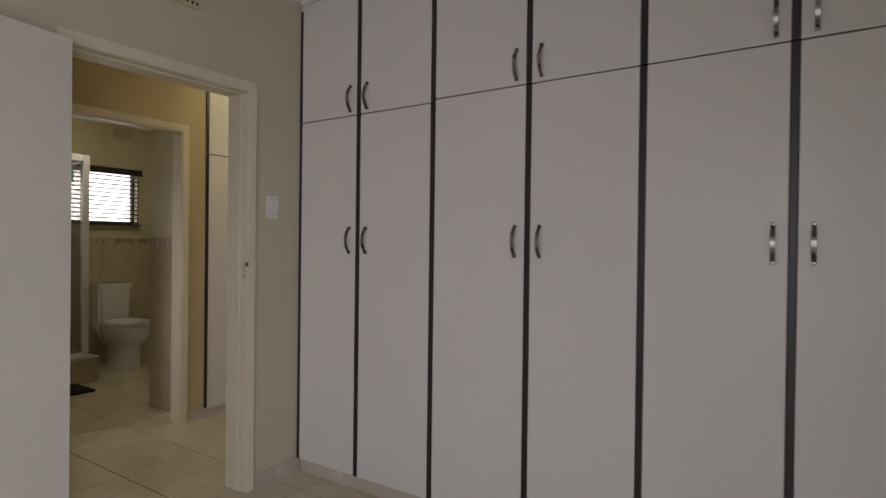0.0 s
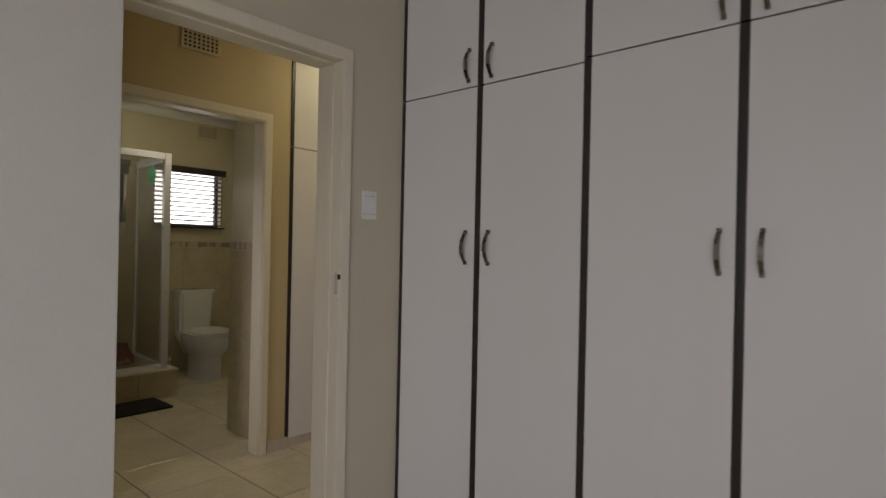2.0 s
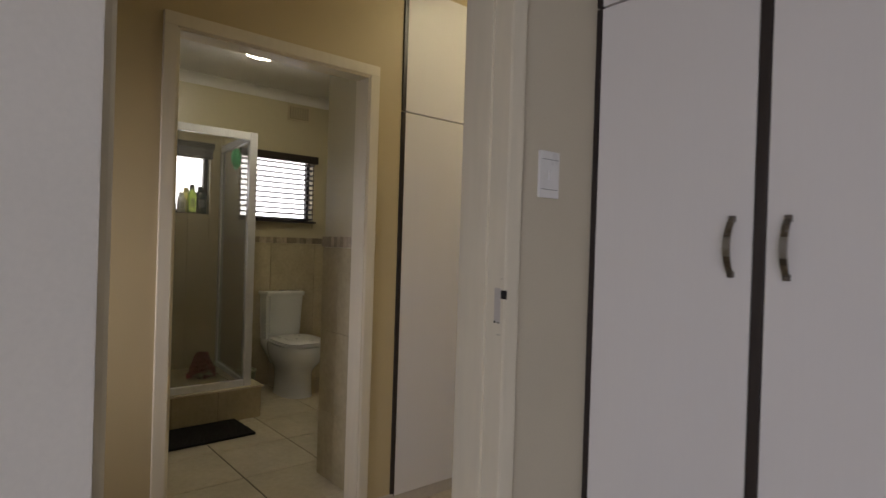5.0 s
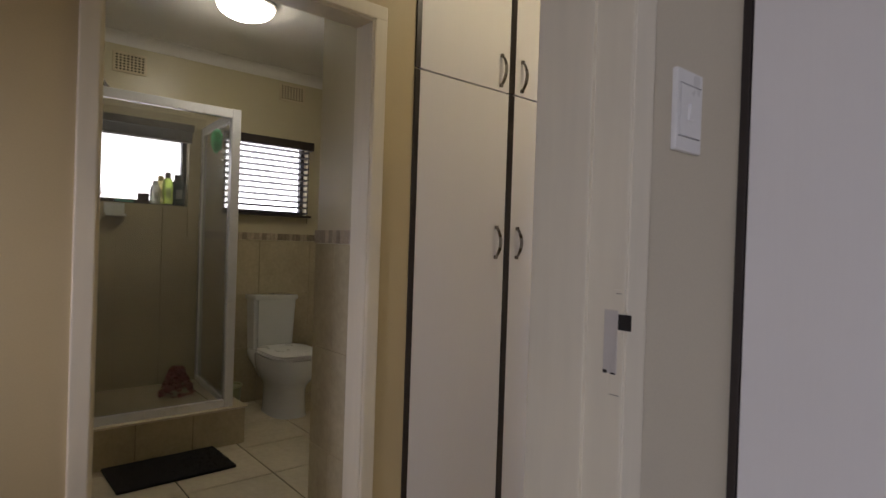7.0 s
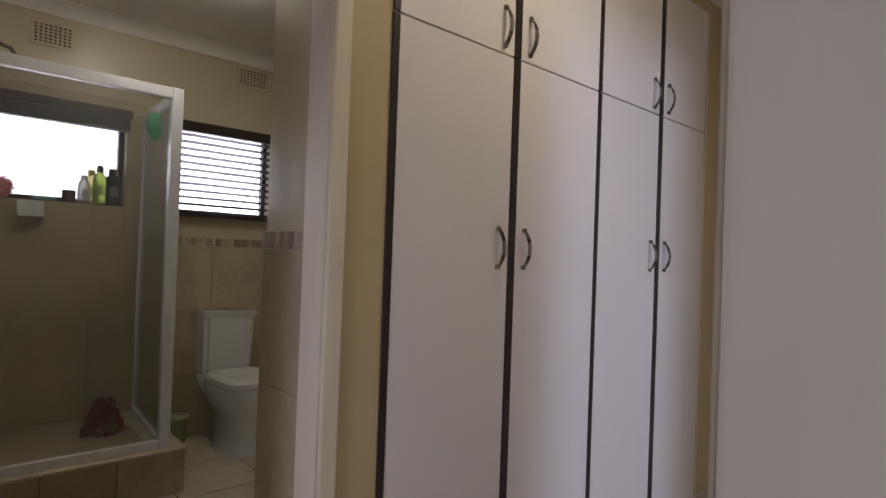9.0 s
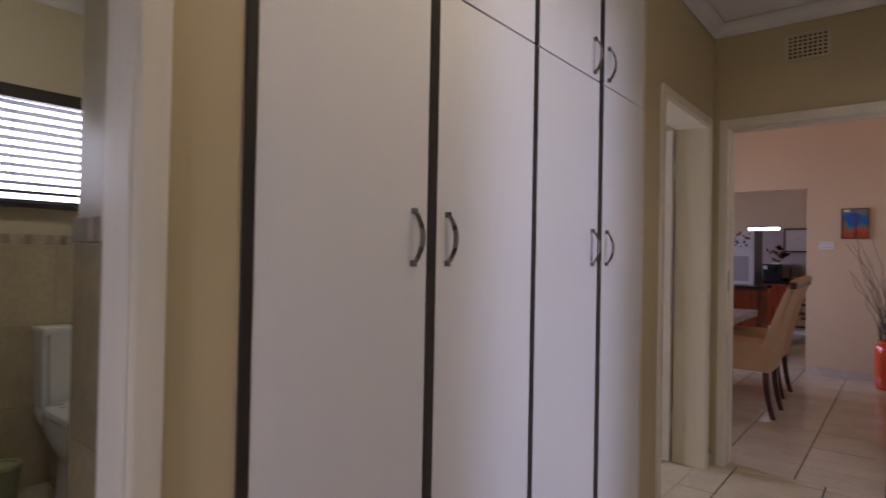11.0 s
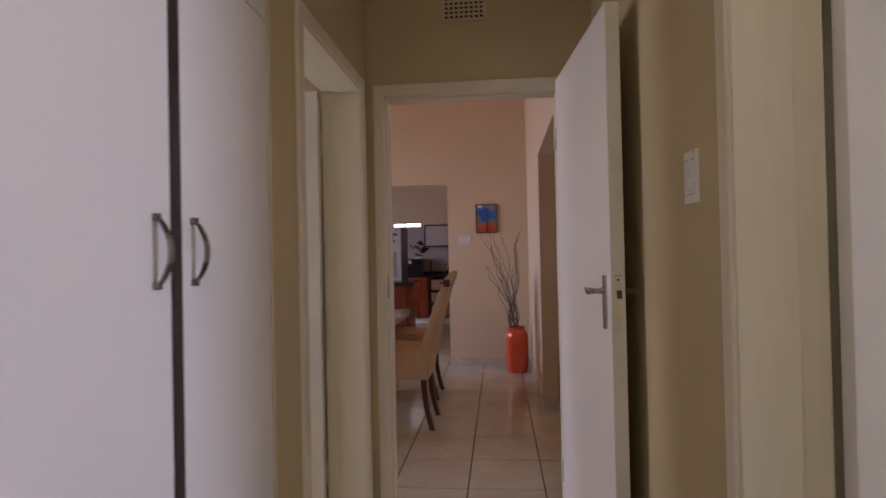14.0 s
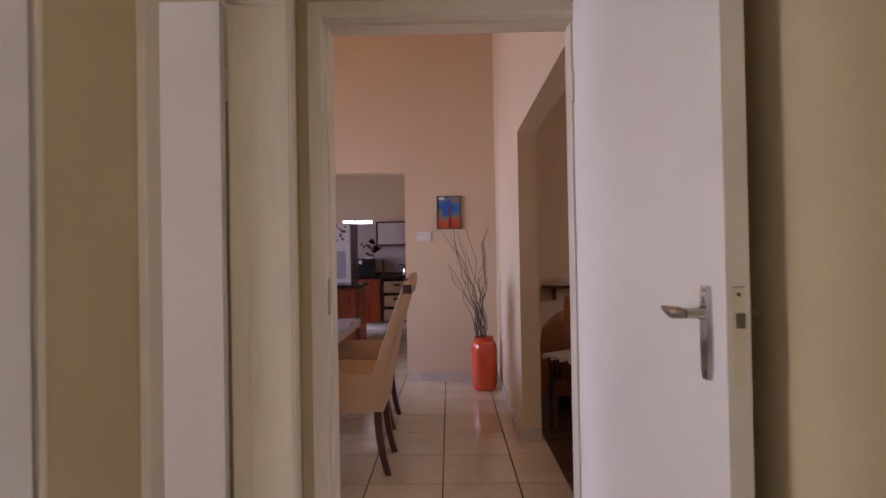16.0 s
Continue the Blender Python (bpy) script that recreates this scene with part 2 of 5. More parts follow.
def tube(points, radius, sides=8, taper=1.0):
    """A round rod through points."""
    pts = [Vector(p) for p in points]
    rings = []
    for i, p in enumerate(pts):
        d = (pts[min(i + 1, len(pts) - 1)] - pts[max(i - 1, 0)]).normalized()
        u = d.cross(Vector((0.31, 0.87, 0.4))).normalized()
        w = d.cross(u)
        r = radius * (1 + (taper - 1) * i / (len(pts) - 1))
        rings.append([p + r * (u * math.cos(2 * math.pi * k / sides) + w * math.sin(2 * math.pi * k / sides)) for k in range(sides)])
    return loft(rings)


def prism(outline, y0, y1, bevel=0.0):
    """An (x, z) outline drawn out from y0 to y1."""
    bm = loft([[(x, y0, z) for x, z in outline], [(x, y1, z) for x, z in outline]])
    if bevel:
        bmesh.ops.bevel(bm, geom=[e for e in bm.edges], offset=bevel, segments=2, affect="EDGES", profile=0.7)
    return bm


def mesh_of(name, bm, materials, smooth=False):
    me = bpy.data.meshes.new(name)
    bm.normal_update()
    bm.to_mesh(me)
    bm.free()
    for m in materials if isinstance(materials, (list, tuple)) else [materials]:
        me.materials.append(m)
    if smooth:
        me.shade_smooth()
        me.set_sharp_from_angle(angle=radians(40))
    return me


def part(name, bm, material, parent, label="", smooth=False, at=None):
    ob = new(name, mesh_of(name, bm, material, smooth))
    ob.parent = parent
    if at is not None:
        ob.matrix_basis = at
    return tagged(ob, label) if label else ob


def thing(name, m, label, category, group="", kind=""):
    ob = new(name)
    ob.empty_display_size = 0.1
    ob.matrix_basis = m
    return tagged(ob, label, category, group, kind)


def solid(name, bm, material, label, category, kind="", m=None, smooth=False, group=""):
    ob = new(name, mesh_of(name, bm, material, smooth))
    if m is not None:
        ob.matrix_basis = m
    return tagged(ob, label, category, group, kind)


def wall(name, x0, x1, y0, y1, z1, minus, plus, label, openings=()):
    """A wall along x or y with openings (a0, a1, z0, z1) through it; minus and plus are the finishes of its two faces."""
    along_y = (y1 - y0) > (x1 - x0)
    a0, a1 = (y0, y1) if along_y else (x0, x1)
    bm = bmesh.new()

    def piece(p, q, zl, zh):
        if q - p > 1e-4 and zh - zl > 1e-4:
            box(bm, *((x0, x1, p, q) if along_y else (p, q, y0, y1)), zl, zh)

    cur = a0
    for p, q, zl, zh in sorted(openings):
        piece(cur, p, 0, z1)
        piece(p, q, 0, zl)
        piece(p, q, zh, z1)
        cur = q
    piece(cur, a1, 0, z1)
    bm.normal_update()
    for f in bm.faces:
        n = f.normal.x if along_y else f.normal.y
        f.material_index = 0 if n < -0.5 else 1
    ob = new(name, mesh_of(name, bm, [minus, plus]))
    return tagged(ob, label, "wall", kind="structure")


# ---- walls, ceilings ----
H, HB, HD = 2.655, 2.58, 3.9
DZ = 2.03
wall("wall_bedroom", -0.115, 0.022, -4.0, 0.62, H, M_HALL, M_BED, "plastered wall painted yellow cream and beige round the bedroom doorway",
     [(-1.163, -0.347, 0, DZ)])
wall("wall_second_bedroom", -0.17, -0.018, 0.62, 3.42, H, M_HALL, M_BED, "plastered wall painted yellow cream and beige round the second bedroom doorway",
     [(1.05, 1.862, 0, DZ)])
wall("wall_bathroom_door", -1.35, -1.25, -2.2, 0.27, H, M_BATH, M_HALL, "plastered yellow cream wall round the bathroom doorway",
     [(-0.748, 0.074, 0, DZ)])
wall("wall_small_room", -1.42, -1.25, 2.24, 3.42, H, M_BED, M_HALL, "plastered yellow cream wall round the small room's doorway",
     [(2.50, 3.30, 0, DZ)])
part("paint_chip", boxes((-0.1712, -0.170, 1.930, 1.9335, 1.745, 1.79)), M_GROUT, bpy.data.objects["wall_second_bedroom"], "chipped paint showing dark plaster")
wall("wall_hall_end", -5.0, 3.8, 3.42, 3.55, HD, M_HALL, M_DINE, "plastered wall between hall and dining room",
     [(-1.165, -0.33, 0, DZ)])
# this wall is out of view; its opening is added for the hall fill lamp
wall("wall_hall_back", -1.35, -0.115, -2.3, -2.2, H, M_HALL, M_HALL, "unseen yellow cream wall closing the hall, its window added for fill light", [(-0.97, -0.43, 0.88, 1.92)])
wall("wall_bedroom_south", 0.0, 3.8, -4.1, -4.0, H, M_BED, M_BED, "beige bedroom wall with a wide window", [(1.4, 3.0, 0.5, 2.1)])
wall("wall_east", 3.8, 3.9, -4.1, 7.4, HD, M_BED, M_BED, "beige outer wall with a window and two openings added for fill light", [(-3.85, -2.55, 0.02, 2.1), (0.8, 1.8, 0.75, 2.05), (4.6, 6.0, 0.8, 2.0)])
wall("wall_bedroom_north", 0.0, 3.8, 0.62, 0.72, H, M_BED, M_BED, "plain beige wall behind the wardrobe")
wall("wall_bathroom_window", -3.95, -3.83, -1.2, 3.42, H, M_BATH, M_BATH, "cream bathroom wall with two windows",
     [(-0.78, 0.20, 1.465, 2.03), (0.45, 1.115, 1.45, 2.03), (2.55, 3.2, 0.75, 1.9)])
# unseen wall added close behind the leaf to block light from the hinge gap
wall("wall_second_bedroom_blocker", -0.018, 3.8, 1.93, 2.03, H, M_BED, M_BED, "unseen beige wall added behind the second bedroom's open door to keep its hinge gap dark")
wall("wall_bathroom_south", -3.83, -1.35, -1.2, -1.1, H, M_BATH, M_BATH, "plain cream bathroom wall")
wall("wall_bathroom_north", -3.83, -1.85, 1.6, 1.7, H, M_BATH, M_BED, "plain cream bathroom wall")
wall("wall_cupboard_side", -1.85, -1.35, 0.195, 0.27, H, M_BATH, M_BED, "cream bathroom wall beside the hall cupboards")
wall("wall_cupboard_back", -1.85, -1.77, 0.27, 2.32, H, M_BATH, M_BED, "cream wall behind the hall cupboards")
wall("wall_cupboard_end", -1.77, -1.35, 2.24, 2.32, H, M_BED, M_BED, "plain wall at the end of the hall cupboards")
wall("wall_dining_east", -0.295, -0.17, 3.55, 7.17, HD, M_DINE, M_DINE, "peach wall with a wide opening to the lounge", [(3.62, 5.315, 0, 2.05)])
wall("wall_kitchen", -5.0, 3.8, 7.17, 7.32, HD, M_DINE, M_DINE, "peach wall with a wide opening to the kitchen", [(-2.7, -1.19, 0, 2.066)])
wall("wall_kitchen_east", -0.9, -0.8, 7.32, 11.7, HD, M_DINE, M_DINE, "plain peach kitchen wall")
wall("wall_kitchen_north", -5.0, -0.8, 11.7, 11.8, HD, M_DINE, M_DINE, "peach kitchen wall with a strip window", [(-2.66, -2.13, 1.815, 1.905)])
wall("wall_west", -5.1, -5.0, 3.42, 11.8, HD, M_DINE, M_DINE, "peach outer wall with a wide dining window and an opening added for kitchen fill light", [(4.2, 6.4, 0.65, 2.35), (8.0, 9.6, 1.0, 2.2)])


def slab(name, label, mat, *d):
    return solid(name, boxes(d), mat, label, "ceiling", "structure")


slab("ceiling_bedroom", "white plastered bedroom ceiling", M_CEIL, 0.0, 3.9, -4.1, 3.42, H, H + 0.1)
slab("ceiling_hall", "white plastered hall ceiling", M_CEIL, -1.35, 0.0, -2.3, 3.42, H, H + 0.1)
slab("ceiling_bathroom", "white plastered bathroom ceiling", M_CEIL, -3.95, -1.85, -1.2, 1.7, HB, HB + 0.2)
slab("ceiling_bathroom_entry", "white plastered ceiling by the bathroom door", M_CEIL, -1.85, -1.35, -1.2, 0.195, HB, HB + 0.2)
slab("ceiling_small_room", "white plastered ceiling", M_CEIL, -3.95, -1.35, 1.7, 3.42, H, H + 0.1)
slab("ceiling_cupboard", "ceiling over the hall cupboards", M_CEIL, -1.85, -1.35, 0.195, 2.32, H + 0.002, H + 0.1)
# set above the view; serves as a warm reflector for the upper walls
slab("ceiling_dining", "unseen orange ceiling over dining room, kitchen and lounge, coloured for warm bounce", M_BOUNCE_CEIL, -5.1, 3.9, 3.42, 11.8, HD, HD + 0.1)


def cornice(name, pts, z, side=0.07):
    """A coved cornice along a straight run; the wall lies to the left of the way from first to second point."""
    (xa, ya), (xb, yb) = pts
    d = Vector((xb - xa, yb - ya, 0)).normalized()
    n = Vector((d.y, -d.x, 0))
    prof = [(0, 0), (0, -side), (0.006, -side)] + [(side - side * math.cos(a) * 0.93, -side + side * math.sin(a) * 0.93) for a in
                                                     [math.pi / 2 * k / 6 for k in range(7)]] + [(side, -0.006), (side, 0)]
    rings = [[Vector((px, py, z)) + n * a + Vector((0, 0, b)) for a, b in prof] for px, py in pts]
    return solid(name, loft(rings), M_CEIL, "white coved plaster cornice", "cornice", "structure", smooth=True)


cornice("trim_cornice_bedroom_door", ((0.024, -4.0), (0.024, 0.0)), H - 0.002)
cornice("trim_cornice_wardrobe", ((0.0, -0.002), (3.8, -0.002)), H - 0.002)
cornice("trim_cornice_hall_left", ((-1.248, -2.2), (-1.248, 0.262)), H - 0.002)
cornice("trim_cornice_hall_left_far", ((-1.248, 2.25), (-1.248, 3.42)), H - 0.002)
cornice("trim_cornice_hall_end", ((-1.25, 3.418), (-0.17, 3.418)), H - 0.002)
cornice("trim_cornice_hall_right", ((-0.172, 3.42), (-0.172, 0.62)), H - 0.002)
cornice("trim_cornice_bathroom", ((-3.828, -1.1), (-3.828, 1.6)), HB - 0.002, 0.075)
cornice("trim_cornice_bathroom_side", ((-1.85, 0.193), (-1.35, 0.193)), HB - 0.002, 0.075)


# ---- steel door frames and doors ----
def door_frame(name, axis, wall0, wall1, a0, a1, label, rebate=1):
    """A pressed-steel frame round an opening a0..a1 in a wall between wall0 and wall1; rebate: the side the leaf shuts on."""
    t = thing(name, Matrix(), label, "door frame", kind="structure")
    e, f, g = 0.047, 0.014, 0.010

    def put(pname, q):
        bm = bmesh.new()
        for (w0, w1, b0, b1, z0, z1) in q:
            d = (w0, w1, b0, b1, z0, z1) if axis == "x" else (b0, b1, w0, w1, z0, z1)
            box(bm, *d, bevel=0.004)
        part(pname, bm, M_FRAME, t)

    mid0 = wall0 + (0.045 if rebate < 0 else -0.006)
    mid1 = wall1 - (0.045 if rebate > 0 else -0.006)
    for pname, lo, hi, s in (("jamb", a0 - e, a0, 1), ("jamb", a1, a1 + e, -1)):
        inner = a0 if s > 0 else a1
        put(pname, [(wall0 - f, wall0 + 0.004, lo, hi, 0, DZ + e), (wall1 - 0.004, wall1 + f, lo, hi, 0, DZ + e),
                    (wall0 - f + 0.002, wall1 + f - 0.002, min(inner + s * 0.003, inner - s * 0.012), max(inner + s * 0.003, inner - s * 0.012), 0, DZ - 0.003),
                    (mid0, mid1, min(inner, inner + s * g), max(inner, inner + s * g), 0, DZ)])
    put("head", [(wall0 - f - 0.001, wall0 + 0.004, a0 - e + 0.001, a1 + e - 0.001, DZ, DZ + e + 0.001), (wall1 - 0.004, wall1 + f + 0.001, a0 - e + 0.001, a1 + e - 0.001, DZ, DZ + e + 0.001),
                 (wall0 - f + 0.003, wall1 + f - 0.003, a0 + 0.003, a1 - 0.003, DZ - 0.003, DZ + 0.012), (mid0 + 0.001, mid1 - 0.001, a0, a1, DZ - g, DZ)])
    return t


fr_bed = door_frame("door_frame_bedroom", "x", -0.115, 0.022, -1.163, -0.347, "cream painted steel frame of the bedroom doorway", 1)
fr_bath = door_frame("door_frame_bathroom", "x", -1.35, -1.25, -0.748, 0.074, "cream painted steel frame of the bathroom doorway", -1)
door_frame("door_frame_east_room", "x", -0.17, -0.018, 1.05, 1.862, "cream painted steel frame of the second bedroom doorway", 1)
door_frame("door_frame_small_room", "x", -1.42, -1.25, 2.50, 3.30, "cream painted steel frame of the small room's doorway", -1)
fr_end = door_frame("door_frame_hall_end", "y", 3.42, 3.55, -1.165, -0.33, "cream painted steel frame between hall and dining room", -1)


WORN = plain("worn_grey_paint", (0.50, 0.46, 0.41))


def strike(parent, x, y, s):
    """A worn painted strike plate let into a jamb that faces along y."""
    part("strike_plate", boxes((x - 0.012, x + 0.006, y, y + s * 0.0040, 1.060, 1.200), bevel=0.001), M_FRAME, parent)
    # flat black plate painted as the hole's shade
    part("latch_hole", boxes((x - 0.002, x + 0.017, y + s * 0.0041, y + s * 0.0048, 1.148, 1.1685), bevel=0.0003), M_GAP_SHADE, parent, "latch hole, its shade painted black")
    part("bolt_slot", boxes((x - 0.0225, x - 0.0025, y + s * 0.0041, y + s * 0.0047, 1.090, 1.173), bevel=0.0002), WORN, parent, "worn grey bolt slot")
    part("slot_edge", boxes((x - 0.0225, x - 0.0025, y + s * 0.0047, y + s * 0.0052, 1.1718, 1.1732)), M_SKIRT, parent)
    # thin dark lines painted as edge shade so that the slot looks recessed
    for x0, x1, z0, z1 in ((-0.0225, -0.016, 1.0895, 1.094), (-0.011, -0.0035, 1.0893, 1.0915), (-0.006, 0.003, 1.1946, 1.1952), (-0.012, 0.002, 1.0626, 1.0634)):
        part("shade_line", boxes((x + x0, x + x1, y + s * 0.0047, y + s * 0.0051, z0, z1), bevel=0.0001), M_GROUT, parent, "dark line painted as shade at the slot and plate edges")
    for z in (1.075, 1.186):
        part("screw", lathe([(0.0035, 0), (0.0028, 0.0014)], 10), WORN, parent, at=Matrix.Translation((x - 0.004, y + s * 0.0038, z)) @ pose(0, 0, 0, 90 * s, 0, 0))


strike(fr_bed, 0.0275, -0.347, -1)
part("strike_plate", boxes((-1.343, -1.325, 0.0725, 0.074, 1.07, 1.15)), M_FRAME, fr_bath)
part("latch_hole", boxes((-1.338, -1.331, 0.0715, 0.0724, 1.108, 1.120)), M_GAP_SHADE, fr_bath, "latch hole, its shade painted black")
part("strike_plate", boxes((-1.163, -1.160, 3.43, 3.455, 1.05, 1.17)), M_CHROME, fr_end)


def lever_handle(parent, x, z, side, face=0.02):
    """Plate and lever on one face of a leaf that lies along local x, that face at local y = side * face."""
    y = side * face
    bm = bmesh.new()
    rows = []
    for k in range(13):
        u = k / 12
        zz = z - 0.124 + 0.175 * u
        round_end = min(1.0, 0.84 + 2.0 * min(u, 1 - u))
        hw = (0.0150 + 0.0035 * math.sin(math.pi * min(1.0, u * 1.25))) * round_end
        rows.append([(x - hw, y, zz), (x - hw, y + side * 0.004, zz), (x - hw * 0.82, y + side * 0.0078, zz), (x + hw * 0.7, y + side * 0.0085, zz),
                     (x + hw, y + side * 0.004, zz), (x + hw, y, zz)])
    part("handle_plate", loft(rows), M_CHROME, parent, "chrome handle plate", smooth=True)
    rows = []
    for dx, dy, dz, hh, tt in ((0.004, 0.046, 0.0, 0.010, 0.008), (-0.008, 0.047, 0.0, 0.0115, 0.009), (-0.022, 0.048, 0.0, 0.0115, 0.008), (-0.027, 0.048, -0.001, 0.0125, 0.0085),
                               (-0.045, 0.048, -0.002, 0.0125, 0.008), (-0.062, 0.047, 0.0, 0.010, 0.007), (-0.078, 0.046, 0.003, 0.007, 0.006), (-0.088, 0.045, 0.005, 0.0035, 0.004)):
        rows.append([(x + dx, y + side * (dy + tt * math.cos(a)), z + dz + hh * math.sin(a)) for a in [2 * math.pi * k / 12 for k in range(12)]])
    lever = part("lever", loft(rows), M_CHROME, parent, "chrome lever", smooth=True)
    part("boss", lathe([(0.013, 0.006), (0.012, 0.016), (0.0095, 0.024), (0.0095, 0.044)], 16), M_CHROME, lever, smooth=True,
         at=Matrix.Translation((x, y, z)) @ pose(0, 0, 0, -90 * side, 0, 0))
    for dz in (0.043, -0.112):
        part("screw", lathe([(0.0038, 0.0075), (0.0032, 0.0096)], 10), M_PEWTER, parent, at=Matrix.Translation((x + 0.003, y, z + dz)) @ pose(0, 0, 0, -90 * side, 0, 0))
    part("keyhole", boxes((x - 0.0025, x + 0.0025, y + side * 0.0084, y + side * 0.0090, z + 0.018, z + 0.030), bevel=0.0002), M_GAP_SHADE, parent, "keyhole, its shade painted black")


def door_leaf(name, m, width, label, handle=True, high=2.022, back=0.02):
    """A flush leaf from its hinge edge at the origin along local x."""
    t = thing(name, m, label, "door", kind="structure")
    part("leaf", boxes((0, width, -0.02, back, 0.008, high), bevel=0.003), M_DOOR, t)
    for z in (0.25, 1.78):
        part("hinge", tube([(-0.004, -0.024, z - 0.05), (-0.004, -0.024, z + 0.05)], 0.007, 10), M_FRAME, t)
    if handle:
        lever_handle(t, width - 0.06, 1.125, 1, back)
        lever_handle(t, width - 0.06, 1.125, -1)
        part("lock_face", boxes((width, width + 0.0015, -0.008, 0.014, 1.0, 1.175)), M_FRAME, t)
        part("latch_bolt", boxes((width + 0.0015, width + 0.005, -0.003, 0.013, 1.103, 1.130), bevel=0.001), M_PEWTER, t, "tarnished brass latch")
        for zs in (1.163,):
            part("screw", lathe([(0.004, 0.0), (0.0034, 0.0012)], 10), M_PEWTER, t, at=Matrix.Translation((width + 0.0015, 0.003, zs)) @ pose(0, 0, 0, 0, 90, 0))
        part("lock_seam", boxes((width + 0.0005, width + 0.0018, -0.008, 0.014, 1.1755, 1.1768)), M_GROUT, t, "dark seam above the lock")
    return t


door_leaf("door_1", pose(0.088, -1.19, 0, 0, 0, -80), 0.80, "white painted flush door folded back against the bedroom wall", False)
door_leaf("door_2", pose(-0.327, 3.395, 0, 0, 0, -84.8), 0.825, "white painted flush door standing open into the hall", high=2.053, back=0.026)
door_leaf("door_3", pose(-1.442, 3.282, 0, 0, 0, 181), 0.78, "cream painted flush door standing open into the small room", False)
door_leaf("door_4", pose(0.008, 1.836, 0, 0, 0, 1.5), 0.80, "white painted flush door standing open into the second bedroom", False)


# ---- windows ----
def window(name, x0, x1, y0, y1, z0, z1, label, lights=2):
    """A dark aluminium window in a wall that runs along y."""
    t = thing(name, Matrix(), label, "window", kind="structure")
    xm = (x0 + x1) / 2
    f = 0.03
    part("window_frame", boxes((xm - 0.02, xm + 0.02, y0, y1, z0, z0 + f), (xm - 0.02, xm + 0.02, y0, y1, z1 - f, z1), (xm - 0.0199, xm + 0.0199, y0, y0 + f, z0 + f, z1 - f),
                               (xm - 0.0199, xm + 0.0199, y1 - f, y1, z0 + f, z1 - f)), M_BRONZE, t, "dark bronze aluminium frame")
    for i in range(1, lights):
        ym = y0 + (y1 - y0) * i / lights
        part("mullion", boxes((xm - 0.018, xm + 0.018, ym - 0.012, ym + 0.012, z0 + f, z1 - f)), M_BRONZE, t)
    for i in range(lights):
        ya, yb = y0 + (y1 - y0) * i / lights, y0 + (y1 - y0) * (i + 1) / lights
        p = part("pane", boxes((xm - 0.003, xm + 0.003, ya + 0.012, yb - 0.012, z0 + f, z1 - f)), M_GLASS, t)
        p.visible_shadow = False
    return t


window("window_1", -3.95, -3.87, 0.45, 1.115, 1.45, 2.03, "small bathroom window in dark aluminium over the toilet", 1)
window("window_2", -3.95, -3.87, -0.78, 0.20, 1.465, 2.03, "bathroom window in dark aluminium inside the shower", 1)
window("window_3", -3.95, -3.87, 2.55, 3.2, 0.75, 1.9, "window of the small room in dark aluminium", 2)
# glazed door out of view, added to go with the low bedroom fill lamp
window("unseen_window_9", 3.8, 3.9, -3.85, -2.55, 0.02, 2.1, "unseen glazed bedroom door added for low fill light, in dark aluminium", 2)
window("window_4", 3.8, 3.9, 0.8, 1.8, 0.75, 2.05, "window of the second bedroom in dark aluminium", 2)
# unseen, added round the lounge fill lamp
window("unseen_window_10", 3.8, 3.9, 4.6, 6.0, 0.8, 2.0, "unseen lounge window added for fill light, in dark aluminium", 2)
window("window_5", -5.1, -5.0, 4.2, 6.4, 0.65, 2.35, "wide dining room window in dark aluminium", 3)
# out of view, added round the kitchen fill lamp
window("unseen_window_6", -5.1, -5.0, 8.0, 9.6, 1.0, 2.2, "unseen kitchen window added for fill light, in dark aluminium", 2)
t = thing("window_7", Matrix(), "wide bedroom window in dark aluminium", "window", kind="structure")
part("window_frame", boxes((1.4, 3.0, -4.07, -4.03, 0.5, 0.53), (1.4, 3.0, -4.07, -4.03, 2.07, 2.1), (1.4, 1.43, -4.069, -4.031, 0.53, 2.07), (2.97, 3.0, -4.069, -4.031, 0.53, 2.07),
                           (2.185, 2.215, -4.068, -4.032, 0.53, 2.07)), M_BRONZE, t)
# unseen window frame added round the hall fill lamp
t = thing("window_11", Matrix(), "unseen window added at the hall's end for fill light, in dark aluminium", "window", kind="structure")
part("window_frame", boxes((-0.97, -0.43, -2.27, -2.23, 0.88, 0.91), (-0.97, -0.43, -2.27, -2.23, 1.89, 1.92), (-0.97, -0.94, -2.269, -2.231, 0.91, 1.89), (-0.46, -0.43, -2.269, -2.231, 0.91, 1.89)), M_BRONZE, t)
t = thing("window_8", Matrix(), "strip window high on the kitchen wall", "window", kind="structure")
part("window_frame", boxes((-2.66, -2.13, 11.74, 11.76, 1.815, 1.829), (-2.66, -2.13, 11.74, 11.76, 1.887, 1.905), (-2.455, -2.42, 11.741, 11.759, 1.829, 1.887)), M_BRONZE, t)
solid("backdrop_bathroom", boxes((-5.1, -5.08, -2.2, 3.3, 0.2, 3.6)), M_SKYCARD, "bright overcast daylight outside the bathroom windows", "sky", "structure")
solid("backdrop_kitchen", boxes((-4.4, -1.4, 12.6, 12.62, 1.0, 3.0)), M_SKYCARD, "bright overcast daylight outside the kitchen window", "sky", "structure")
solid("ground", boxes((-400, 400, -400, 400, -0.25, -0.2)), surface("dry_lawn", (0.10, 0.11, 0.04), 0.9, vary=0.3, scale=0.6, grain=20, bump=0.5), "dry garden ground round the house", "ground", "structure")


